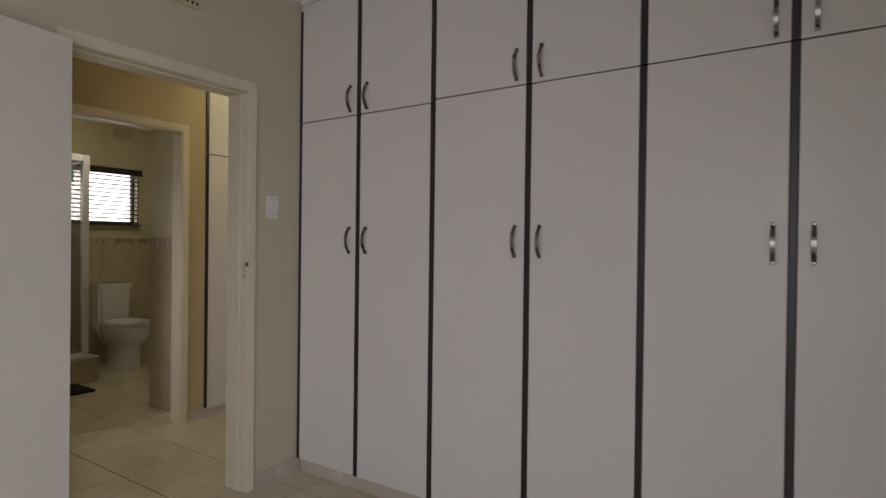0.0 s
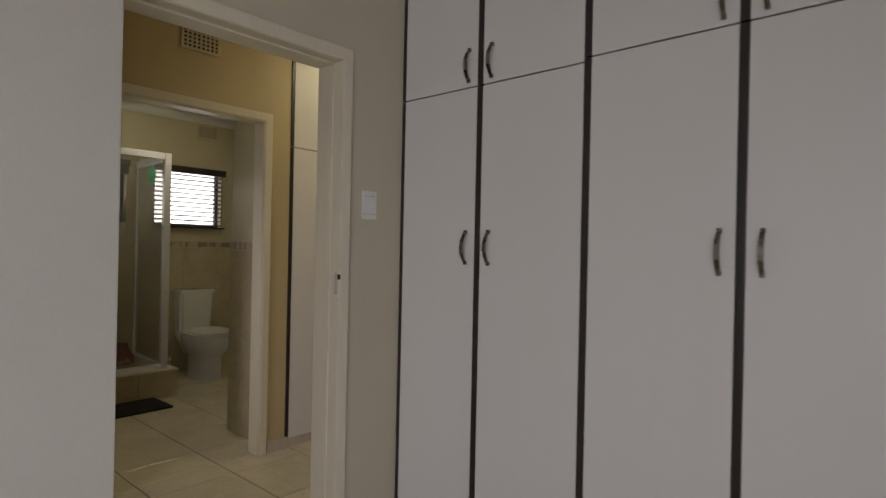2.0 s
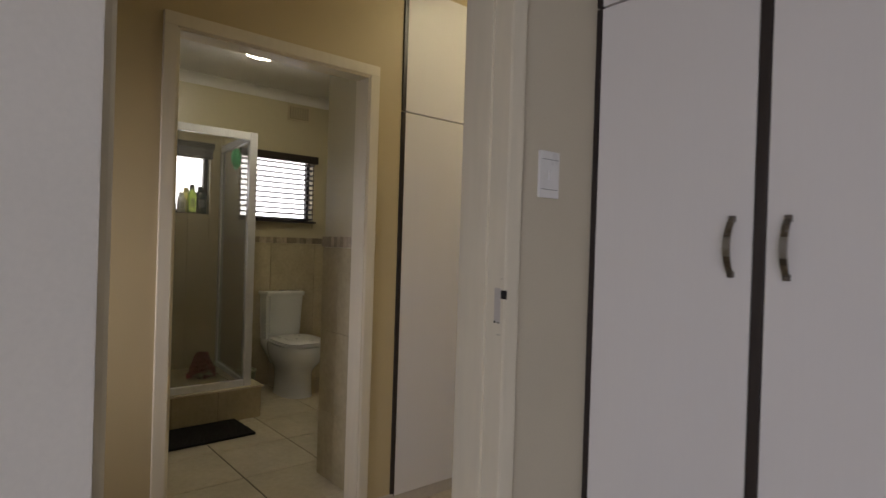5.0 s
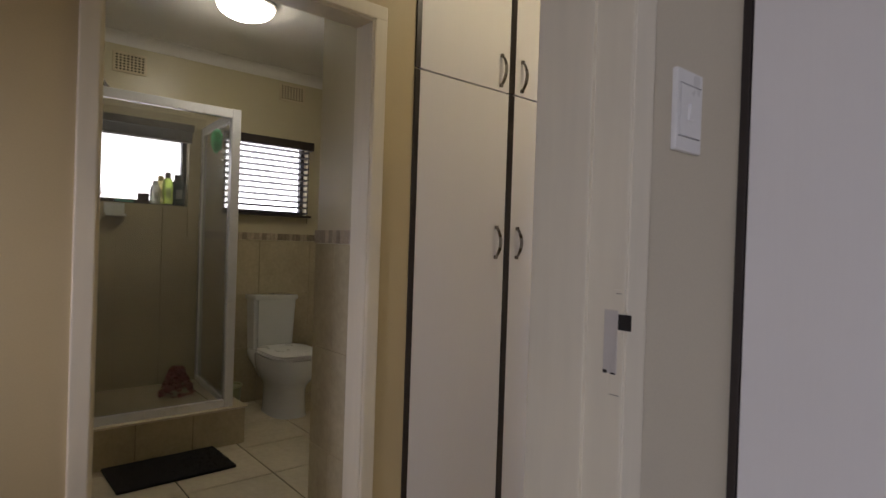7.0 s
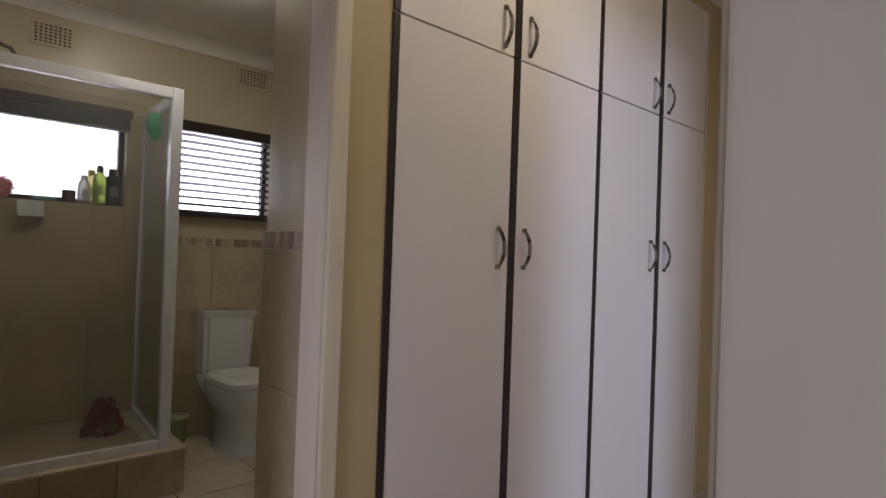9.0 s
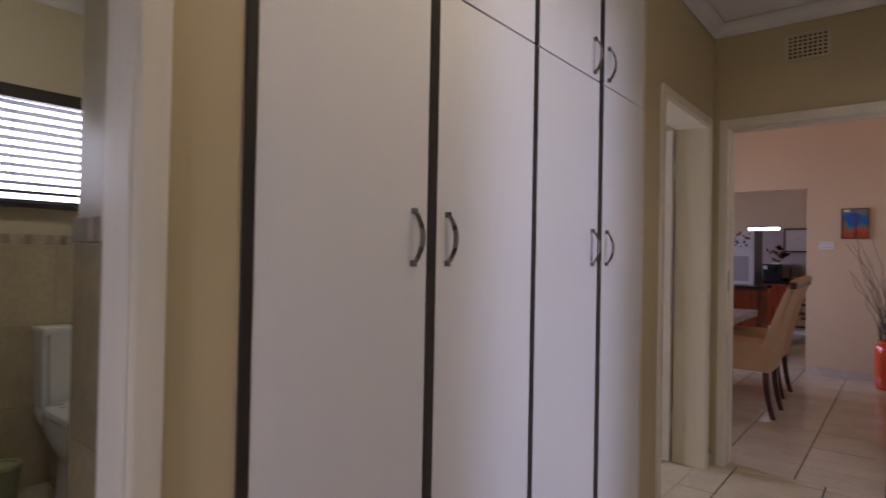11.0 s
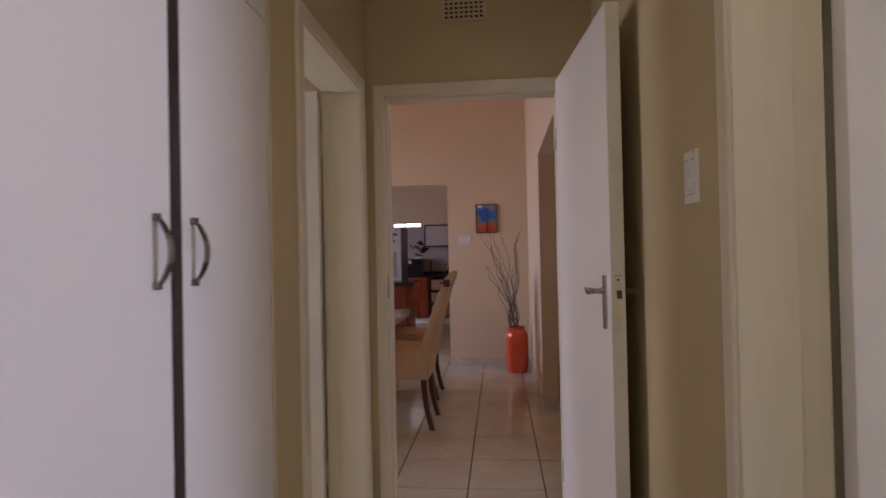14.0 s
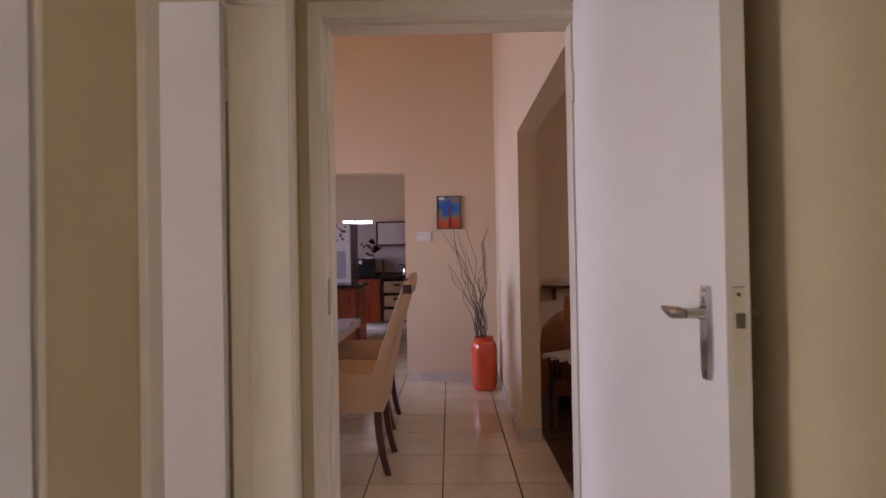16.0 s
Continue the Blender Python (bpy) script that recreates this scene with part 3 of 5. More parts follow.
# ---- cupboards ----
def pull(length=0.124):
    """A bowed strap pull with a ribbed grip standing on two feet, along local z, proud along local -y."""
    n = 28
    rings = []
    for i in range(n + 1):
        u = i / n
        z = (u - 0.5) * length
        bow = 0.004 + 0.026 * math.sin(math.pi * u) ** 0.75
        w = 0.0078 - 0.0012 * abs(2 * u - 1)
        th = 0.0045 + (0.0009 * (i % 2) if abs(u - 0.5) < 0.17 else 0.0)
        inner = -bow if 0 < i < n else 0.0
        rings.append([(-w, -bow - th, z), (w, -bow - th, z), (w, inner, z), (-w, inner, z)])
    bm = loft(rings)
    for s in (-1, 1):
        box(bm, -0.0068, 0.0068, -0.011, 0.0, s * length / 2 - 0.0075, s * length / 2 + 0.0075, bevel=0.002)
    for f in bm.faces:
        f.material_index = 1 if abs(f.calc_center_median().z) < 0.17 * length else 0
    return bm


PULL = mesh_of("handle", pull(), [M_PEWTER, M_NICKEL], smooth=True)


def cupboard_unit(name, m, edges, z_low, z_mid, z_top, depth, pull_z, label, group, wide=0.026, reach=(0.056, 0.058), centre=None):
    """A two-door unit with top boxes: doors face local -y, edges are the x of the three strips."""
    t = thing(name, m, label, "wardrobe", group)
    xa, xb, xc = edges
    # black colour puts the shade into the gaps between the doors
    part("carcass", boxes((xa + 0.002, xc - 0.002, 0.024, depth, z_low, z_top)), M_GAP_SHADE, t, "carcass painted black for the shade behind the doors")
    half = {xa: wide / 2, xb: (centre or wide) / 2, xc: wide / 2}
    for (z0, z1, nm) in ((z_low, z_mid - 0.003, "lower"), (z_mid + 0.003, z_top, "upper")):
        for a, b, hx in ((xa, xb, xb - reach[0]), (xb, xc, xb + reach[1])):
            d = part("door", boxes((a + half[a] + 0.001, b - half[b] - 0.001, 0.0, 0.02, z0, z1), bevel=0.0015), M_LAM, t, "white wood-grain laminate door")
            hz = pull_z[0] if nm == "lower" else pull_z[1]
            hd = new("handle", PULL)
            hd.parent = d
            hd.matrix_basis = Matrix.Translation((hx, 0, hz))
            tagged(hd, "bowed antique pewter handle")
        for x in (xa, xb):
            part("trim_strip", boxes((x - half[x] + 0.001, x + half[x] - 0.001, -0.003, 0.016, z0, z1), bevel=0.002), M_TRIM, t, "dark brown edge strip")
    return t


W_Z = (1.287, 2.035)
wx = [0.024, 0.457, 0.923, 1.412, 1.880, 2.362, 2.840, 3.315, 3.79]
for i in range(4):
    cupboard_unit("wardrobe", pose(0, 0, 0), wx[2 * i:2 * i + 3], 0.072, 1.947 if i else 1.932, 2.55, 0.6, W_Z if i else (1.287, 2.02),
                  "built-in wardrobe unit with white doors, dark strips and top boxes", "bedroom wardrobes")
solid("wardrobe_top_rail", boxes((0.004, 3.79, 0.004, 0.05, 2.552, 2.64)), M_LAM, "white laminate rail above the wardrobe doors", "trim", "structure")
cx = [0.266, 0.772, 1.270, 1.765, 2.228]
for i in range(2):
    cupboard_unit("hall_cupboard", Matrix.Translation((-1.245, 0, 0)) @ pose(0, 0, 0, 0, 0, 90), cx[2 * i:2 * i + 3], 0.062, 1.903, 2.512, 0.5, (1.27, 1.99),
                  "built-in hall cupboard unit with white doors and dark strips", "hall cupboards", 0.024, reach=(0.070, 0.058), centre=0.034)
solid("hall_cupboard_top_rail", boxes((-1.29, -1.252, 0.276, 2.236, 2.514, H - 0.002)), M_HALL, "cream panel above the hall cupboards", "trim", "structure")
solid("hall_cupboard_end_post", boxes((-1.30, -1.246, 2.2285, 2.2395, 0.062, 2.512)), M_FRAME, "cream post at the end of the hall cupboards", "trim", "structure")


# ---- skirtings ----
def skirting(name, x0, x1, y0, y1, label="cream glazed tile skirting", z=0.075):
    t = thing(name, Matrix(), label, "skirting", kind="structure")
    along_y = (y1 - y0) > (x1 - x0)
    a0, a1 = (y0, y1) if along_y else (x0, x1)
    n = max(1, round((a1 - a0) / 0.44))
    for i in range(n):
        p, q = a0 + (a1 - a0) * i / n + 0.0015, a0 + (a1 - a0) * (i + 1) / n - 0.0015
        part("skirting_tile", boxes((x0, x1, p, q, 0, z) if along_y else (p, q, y0, y1, 0, z), bevel=0.002), M_SKIRT, t)


skirting("baseboard_bedroom_door", 0.022, 0.032, -0.298, 0.016)
skirting("baseboard_wardrobe", 0.034, 3.79, 0.012, 0.022, "cream tile plinth below the wardrobe", 0.068)
skirting("baseboard_bedroom_south", 0.022, 0.032, -4.0, -1.215)
skirting("baseboard_cupboards", -1.262, -1.252, 0.274, 2.228, "cream tile plinth below the hall cupboards", 0.058)
skirting("baseboard_bath_wall", -1.25, -1.24, 0.126, 0.272)
skirting("baseboard_bath_wall_far", -1.25, -1.24, -2.2, -0.80)
skirting("baseboard_hall_corner", -1.25, -1.24, 3.352, 3.42)
skirting("baseboard_hall_left", -1.25, -1.24, 2.241, 2.448)
skirting("baseboard_hall_right", -0.18, -0.17, 1.885, 3.42)
skirting("baseboard_hall_right_near", -0.125, -0.115, -0.298, 0.62)
skirting("baseboard_dining_east", -0.305, -0.295, 5.32, 7.17, z=0.09)
skirting("baseboard_dining_pier", -0.295, -0.17, 5.305, 5.315, z=0.09)
skirting("baseboard_dining_kitchen", -1.188, -0.31, 7.16, 7.17, z=0.09)


# ---- fixtures on walls ----
def air_vent(name, m, w, h, cols, rows, label):
    """A pierced plate in a wall; faces local -y, centred."""
    t = thing(name, m, label, "air vent", "air vents", "structure")
    # black sheet painted for the shade behind the piercings
    part("backing", boxes((-w / 2 + 0.004, w / 2 - 0.004, 0.0, 0.002, -h / 2 + 0.004, h / 2 - 0.004)), M_GAP_SHADE, t)
    part("frame", boxes((-w / 2 - 0.012, w / 2 + 0.012, -0.008, 0.002, h / 2, h / 2 + 0.012), (-w / 2 - 0.012, w / 2 + 0.012, -0.008, 0.002, -h / 2 - 0.012, -h / 2),
                        (-w / 2 - 0.012, -w / 2, -0.0079, 0.002, -h / 2, h / 2), (w / 2, w / 2 + 0.012, -0.0079, 0.002, -h / 2, h / 2)), M_VENT, t)
    px, pz = w / cols, h / rows
    d = []
    for i in range(cols + 1):
        x = -w / 2 + i * px
        d.append((max(-w / 2, x - px * 0.20), min(w / 2, x + px * 0.20), -0.006, 0.0, -h / 2, h / 2))
    for j in range(rows + 1):
        z = -h / 2 + j * pz
        d.append((-w / 2, w / 2, -0.0062, 0.0, max(-h / 2, z - pz * 0.20), min(h / 2, z + pz * 0.20)))
    part("grille", boxes(*d), M_VENT, t)
    return t


X_PLUS, X_MINUS = 90, -90
air_vent("air_vent", pose(0.024, -0.715, 2.42, 0, 0, X_PLUS), 0.19, 0.13, 8, 5, "painted pierced air brick above the bedroom door")
air_vent("air_vent", pose(-1.248, -0.33, 2.415, 0, 0, X_PLUS), 0.20, 0.13, 8, 6, "painted pierced air brick above the bathroom door")
air_vent("air_vent", pose(-0.765, 3.418, 2.443, 0, 0, 0), 0.19, 0.13, 8, 6, "painted pierced air brick above the hall's end door")
air_vent("air_vent", pose(-3.828, -0.19, 2.392, 0, 0, X_PLUS), 0.18, 0.11, 8, 6, "painted pierced air brick high on the bathroom wall")
air_vent("air_vent", pose(-3.828, 0.965, 2.418, 0, 0, X_PLUS), 0.19, 0.11, 8, 6, "painted pierced air brick over the toilet window")


def switch_plate(name, m, w, h, rockers, label):
    """Faces local -y, centred."""
    t = thing(name, m, label, "light switch")
    part("plate", boxes((-w / 2, w / 2, -0.009, 0.0, -h / 2, h / 2), bevel=0.003), M_PLASTIC, t)
    part("panel", boxes((-w / 2 + 0.008, w / 2 - 0.008, -0.0102, -0.009, -h / 2 + 0.022, h / 2 - 0.022), bevel=0.001), M_PLASTIC, t)
    # thin dark strips painted on for the shade of the plate's grooves
    for zg in (h / 2 - 0.021, -h / 2 + 0.021):
        part("groove_shade", boxes((-w / 2 + 0.006, w / 2 - 0.006, -0.0094, -0.0088, zg - 0.0005, zg + 0.0005)), M_GROUT, t)
    for x, z in rockers:
        part("rocker", prism([(-0.009, -0.012), (0.009, -0.012), (0.009, 0.012), (-0.009, 0.012)], -0.0150, -0.0098, 0.0022), M_PLASTIC, t, at=Matrix.Translation((x, 0, z)) @ pose(0, 0, 0, 6, 0, 0))
    return t


switch_plate("light_switch", pose(0.022, -0.193, 1.457, 0, 0, X_PLUS), 0.075, 0.118, [(0.0, 0.0)], "white plastic light switch on the beige wall beside the wardrobe")
switch_plate("light_switch", pose(-0.17, 2.093, 1.422, 0, 0, X_MINUS), 0.08, 0.122, [(0.0, 0.018), (0.0, -0.014)], "white plastic two-gang light switch on the hall wall")
switch_plate("wall_socket", pose(-1.003, 7.17, 1.426, 0, 0, 0), 0.142, 0.086, [(-0.03, 0), (0.03, 0)], "white plastic wall socket beside the painting")


# ---- bathroom ----
GX, GY = -3.03, 0.243
t = thing("shower_enclosure", pose(0, 0, 0), "framed glass shower enclosure with white aluminium profiles on a tiled kerb", "shower")
K = 0.228
part("corner_post", boxes((GX - 0.03, GX + 0.022, GY - 0.03, GY + 0.022, K, 2.03), bevel=0.005), M_ALU, t)
part("front_top_rail", boxes((GX - 0.02, GX + 0.02, -1.1, GY - 0.03, 1.975, 2.028), bevel=0.004), M_ALU, t)
part("front_bottom_rail", boxes((GX - 0.02, GX + 0.02, -1.1, GY - 0.03, K, K + 0.045), bevel=0.004), M_ALU, t)
SIDE = Matrix.Translation((GX, GY, 0)) @ pose(0, 0, 0, 0, 0, -4)
part("side_top_rail", boxes((-0.785, -0.03, -0.02, 0.015, 1.975, 2.027), bevel=0.004), M_ALU, t, at=SIDE)
part("side_bottom_rail", boxes((-0.785, -0.03, -0.02, 0.015, K, K + 0.034), bevel=0.004), M_ALU, t, at=SIDE)
part("wall_post", boxes((-0.785, -0.755, -0.019, 0.014, K + 0.034, 1.975)), M_ALU, t, at=SIDE)
part("door_post", boxes((GX - 0.017, GX + 0.017, -0.56, -0.525, K + 0.035, 1.975), bevel=0.003), M_ALU, t)
p = part("door_glass", boxes((GX - 0.003, GX + 0.003, -0.525, GY - 0.03, K + 0.035, 1.975)), M_SHGLASS, t, "clear shower glass")
q = part("fixed_glass", boxes((GX - 0.003, GX + 0.003, -1.1, -0.56, K + 0.035, 1.975)), M_SHGLASS, t, "clear shower glass")
r = part("side_glass", boxes((-0.755, -0.03, -0.006, 0.0, K + 0.034, 1.975)), M_SHGLASS, t, "clear shower glass", at=SIDE)
for g in (p, q, r):
    g.visible_shadow = False
part("handle", tube([(GX + 0.017, -0.60, 1.12), (GX + 0.05, -0.60, 1.12), (GX + 0.05, -0.50, 1.12), (GX + 0.017, -0.50, 1.12)], 0.008, 8), M_CHROME, t, "chrome door handle", smooth=True)
t = thing("shower_kerb", pose(0, 0, 0), "low tiled kerb and tray under the shower", "shower tray", kind="structure")
part("kerb", boxes((-3.82, -2.985, -1.1, 0.325, 0.0, K - 0.012)), M_WGROUT, t)
for i in range(5):
    y1 = 0.326 - i * 0.3
    part("kerb_tile", boxes((-2.985, -2.977, max(-1.1, y1 - 0.297), y1, 0.002, K - 0.012), bevel=0.0015), M_WTILE, t)
part("kerb_end_tile", boxes((-3.82, -2.986, 0.325, 0.333, 0.002, K - 0.012), bevel=0.0015), M_WTILE, t)
part("kerb_cap", boxes((-3.13, -2.97, -1.1, 0.342, K - 0.012, K), (-3.82, -3.13, 0.19, 0.342, K - 0.012, K)), M_TILE, t)
part("tray", boxes((-3.82, -3.13, -1.1, 0.19, K - 0.012, K - 0.006)), M_WTILE, t)


def shower_rose():
    t = thing("shower_fitting", pose(-3.5, -1.1, 2.19), "chrome shower arm and rose over the enclosure", "shower fitting")
    part("arm", tube([(0, 0, 0), (0, 0.3, 0.015), (0, 0.62, 0.012), (0, 0.70, -0.01), (0, 0.72, -0.04)], 0.011, 8), M_CHROME, t, smooth=True)
    part("rose", lathe([(0.015, -0.04), (0.02, -0.05), (0.045, -0.075), (0.047, -0.087)], 20, 0.0, 0.722), M_CHROME, t, smooth=True)


shower_rose()


def toilet(m):
    t = thing("toilet", m, "white close-coupled toilet with its lid shut beside the shower", "toilet")

    def ring(cx, rx, ry, z, n=24, sq=2.6):
        out = []
        for i in range(n):
            a = 2 * math.pi * i / n
            c, s = math.cos(a), math.sin(a)
            out.append((cx + rx * math.copysign(abs(c) ** (2 / sq), c), ry * math.copysign(abs(s) ** (2 / sq), s), z))
        return out

    part("pedestal", loft([ring(0.36, 0.212, 0.132, 0.0), ring(0.36, 0.206, 0.127, 0.02), ring(0.36, 0.200, 0.123, 0.12), ring(0.36, 0.200, 0.124, 0.185), ring(0.365, 0.208, 0.133, 0.215), ring(0.375, 0.234, 0.151, 0.25),
                           ring(0.385, 0.268, 0.172, 0.29), ring(0.39, 0.290, 0.186, 0.34), ring(0.39, 0.298, 0.191, 0.40), ring(0.39, 0.292, 0.187, 0.422)]), M_CERAMIC, t, smooth=True)
    part("shelf", loft([ring(0.12, 0.09, 0.08, 0.21, sq=3.5), ring(0.12, 0.10, 0.11, 0.27, sq=3.5), ring(0.12, 0.115, 0.145, 0.33, sq=3.5), ring(0.12, 0.118, 0.163, 0.37, sq=4.0), ring(0.12, 0.118, 0.168, 0.415, sq=4.0),
                        ring(0.12, 0.112, 0.160, 0.428, sq=4.0)]), M_CERAMIC, t, smooth=True)
    part("seat", loft([ring(0.445, 0.222, 0.172, 0.424, sq=4.2), ring(0.445, 0.222, 0.172, 0.431, sq=4.2), ring(0.445, 0.240, 0.190, 0.433, sq=4.2), ring(0.445, 0.242, 0.191, 0.440, sq=4.2), ring(0.445, 0.238, 0.188, 0.443, sq=4.2),
                       ring(0.445, 0.218, 0.168, 0.4435, sq=4.2)]), M_PLASTIC, t, smooth=True)
    part("lid", loft([ring(0.445, 0.218, 0.168, 0.4435, sq=4.2), ring(0.445, 0.218, 0.168, 0.450, sq=4.2), ring(0.445, 0.240, 0.189, 0.451, sq=4.2), ring(0.445, 0.241, 0.190, 0.459, sq=4.2), ring(0.445, 0.230, 0.180, 0.466, sq=4.2), ring(0.445, 0.15, 0.11, 0.469, sq=3.4)]),
         M_PLASTIC, t, "white closed toilet lid", smooth=True)
    for y in (-0.07, 0.07):
        part("lid_hinge", boxes((0.198, 0.225, y - 0.018, y + 0.018, 0.428, 0.452), bevel=0.005), M_PLASTIC, t)
    c = [[(0.0, -0.151, 0.40), (0.170, -0.151, 0.40), (0.170, 0.151, 0.40), (0.0, 0.151, 0.40)], [(0.0, -0.166, 0.828), (0.191, -0.166, 0.828), (0.191, 0.166, 0.828), (0.0, 0.166, 0.828)]]
    bm = loft(c)
    bmesh.ops.bevel(bm, geom=list(bm.edges), offset=0.026, segments=5, affect="EDGES")
    part("cistern", bm, M_CERAMIC, t, smooth=True)
    bm = boxes((-0.002, 0.197, -0.170, 0.170, 0.796, 0.834), bevel=0.015)
    part("cistern_lid", bm, M_CERAMIC, t, smooth=True)
    for y in (-0.013, 0.013):
        part("flush_button", lathe([(0.012, 0.834), (0.011, 0.842)], 16, 0.10, y), M_CHROME, t)
    return t


toilet(pose(-3.815, 0.80, 0))
t = thing("bath_mat", pose(-2.795, -0.14, 0.0, 0, 0, 1.5), "black deep-pile bath mat on the tiled floor", "bath mat")
bm = boxes((-0.18, 0.18, -0.29, 0.29, 0.001, 0.018), bevel=0.007)
part("mat_body", bm, M_MAT, t)
bm = bmesh.new()
for i in range(700):
    x, y = random.uniform(-0.17, 0.17), random.uniform(-0.28, 0.28)
    z, dx, dy = random.uniform(0.022, 0.032), random.uniform(-0.006, 0.006), random.uniform(-0.006, 0.006)
    vs = [bm.verts.new((x - 0.005, y, 0.015)), bm.verts.new((x + 0.005, y - 0.003, 0.015)), bm.verts.new((x, y + 0.005, 0.015)), bm.verts.new((x + dx, y + dy, z))]
    for a, b, c in ((0, 1, 3), (1, 2, 3), (2, 0, 3)):
        bm.faces.new((vs[a], vs[b], vs[c]))
tagged(part("pile_tuft", bm, M_MAT, t), kind="stuff")


def venetian(name, y0, y1, z_top, z_bottom, slats, label):
    t = thing(name, Matrix(), label, "blind")
    part("headrail", boxes((-3.825, -3.765, y0, y1, z_top - 0.065, z_top), bevel=0.004), M_BLIND, t)
    for i in range(slats):
        z = z_top - 0.085 - (z_top - 0.105 - z_bottom) * i / (slats - 1)
        part("slat", boxes((-0.024, 0.024, y0 + 0.006, y1 - 0.035, -0.0015, 0.0015)), M_BLIND, t, at=Matrix.Translation((-3.797, 0, z)) @ pose(0, 0, 0, 0, -13, 0))
    part("bottom_rail", boxes((-3.82, -3.77, y0 + 0.006, y1 - 0.006, z_bottom - 0.014, z_bottom + 0.004), bevel=0.003), M_BLIND, t)
    for y in (y0 + 0.09, y1 - 0.09):
        part("ladder_cord", boxes((-3.772, -3.770, y - 0.002, y + 0.002, z_bottom, z_top - 0.06)), M_BLIND, t)
    part("pull_cord", boxes((-3.764, -3.761, y1 - 0.05, y1 - 0.046, z_bottom - 0.06, z_top - 0.06)), M_BLIND, t)
    return t


venetian("venetian_blind", 0.43, 1.14, 2.04, 1.447, 12, "dark wooden venetian blind lowered with open slats over the toilet window")
t = thing("rolled_blind", Matrix(), "dark wooden venetian blind drawn up above the shower window", "blind")
part("headrail", boxes((-3.825, -3.765, -0.80, 0.215, 1.985, 2.035), bevel=0.004), M_BLIND, t)
for i in range(9):
    part("slat", boxes((-3.822, -3.772, -0.79, 0.205, 1.925 + i * 0.0065, 1.9285 + i * 0.0065)), M_BLIND, t)
part("bottom_rail", boxes((-3.822, -3.77, -0.79, 0.205, 1.907, 1.923), bevel=0.003), M_BLIND, t)


def backlit(name, colour, through=0.55):
    """A plastic that lets the daylight behind it through."""
    m = plain(name, colour)
    m.node_tree.nodes["Principled BSDF"].inputs["Transmission Weight"].default_value = through
    return m


def bottle(name, y, r, h, colour, cap, label, x=-3.86, through=0.5):
    t = thing(name, pose(x, y, 1.472), label, "bottle", "toiletries on the window sill")
    bm = lathe([(r * 0.9, 0), (r, 0.008), (r * 1.02, h * 0.35), (r, h * 0.62), (r * 0.86, h * 0.74), (r * 0.55, h * 0.81)], 18)
    bmesh.ops.scale(bm, vec=(0.7, 1.0, 1.0), verts=bm.verts)
    part("body", bm, backlit(name + "_plastic", colour, through), t, smooth=True)
    part("print_band", boxes((r * 0.66, r * 0.73, -r * 0.45, r * 0.45, h * 0.2, h * 0.5), bevel=0.001), plain(name + "_print", tuple(min(0.8, c * 0.5 + 0.2) for c in colour)), t, "printed label")
    part("cap", lathe([(r * 0.56, h * 0.81), (r * 0.56, h * 0.94), (r * 0.46, h * 0.99), (r * 0.25, h)], 16), plain(name + "_cap_plastic", cap), t, smooth=True)


bottle("shampoo_bottle", 0.142, 0.046, 0.215, (0.012, 0.03, 0.04), (0.02, 0.025, 0.03), "dark teal shampoo bottle with a black cap on the sill", through=0.1)
bottle("shower_gel_bottle", 0.070, 0.034, 0.225, (0.42, 0.56, 0.10), (0.16, 0.16, 0.15), "lime green shower gel bottle with a grey cap on the sill", -3.843)
bottle("body_wash_bottle", 0.034, 0.036, 0.200, (0.66, 0.60, 0.22), (0.62, 0.56, 0.20), "pale yellow body wash bottle on the sill", -3.88)
bottle("lotion_bottle", -0.008, 0.032, 0.160, (0.66, 0.66, 0.62), (0.75, 0.75, 0.72), "white lotion bottle with a round cap on the sill", -3.85)
solid("jar", lathe([(0.033, 0), (0.035, 0.004), (0.035, 0.045), (0.036, 0.047), (0.036, 0.062), (0.032, 0.065)], 20), plain("dark_jar_plastic", (0.06, 0.03, 0.035)), "small dark jar on the shower sill", "jar", m=pose(-3.86, -0.079, 1.472), smooth=True)
solid("soap_dish", boxes((-0.03, 0.03, -0.055, 0.055, 0, 0.014), bevel=0.005), backlit("green_plastic", (0.05, 0.44, 0.30)), "flat green soap dish on the shower sill", "soap dish", m=pose(-3.86, -0.195, 1.472))
solid("soap_shelf", boxes((-0.002, 0.075, -0.06, 0.06, 0.0, 0.018), (-0.002, 0.012, -0.06, 0.06, 0.018, 0.09), bevel=0.004), M_CERAMIC, "white ceramic soap holder fixed on the tiled wall", "soap holder", m=pose(-3.82, -0.26, 1.37))


def puff(name, m, r, colour, label, category, n=220):
    bm = bmesh.new()
    for i in range(n):
        d = Vector((random.gauss(0, 1), random.gauss(0, 1), random.gauss(0, 1))).normalized()
        u = d.cross(Vector((random.gauss(0, 1), random.gauss(0, 1), random.gauss(0, 1)))).normalized() * r * 0.28
        w = d.cross(u).normalized() * r * 0.2
        c = d * r * random.uniform(0.55, 1)
        vs = [bm.verts.new(c + a) for a in (u, w + d * r * 0.1, -u, -w + d * r * 0.06)]
        bm.faces.new((vs[0], vs[1], vs[2]))
        bm.faces.new((vs[0], vs[2], vs[3]))
    return solid(name, bm, plain(name + "_mesh", colour, 0.6), label, category, m=m)


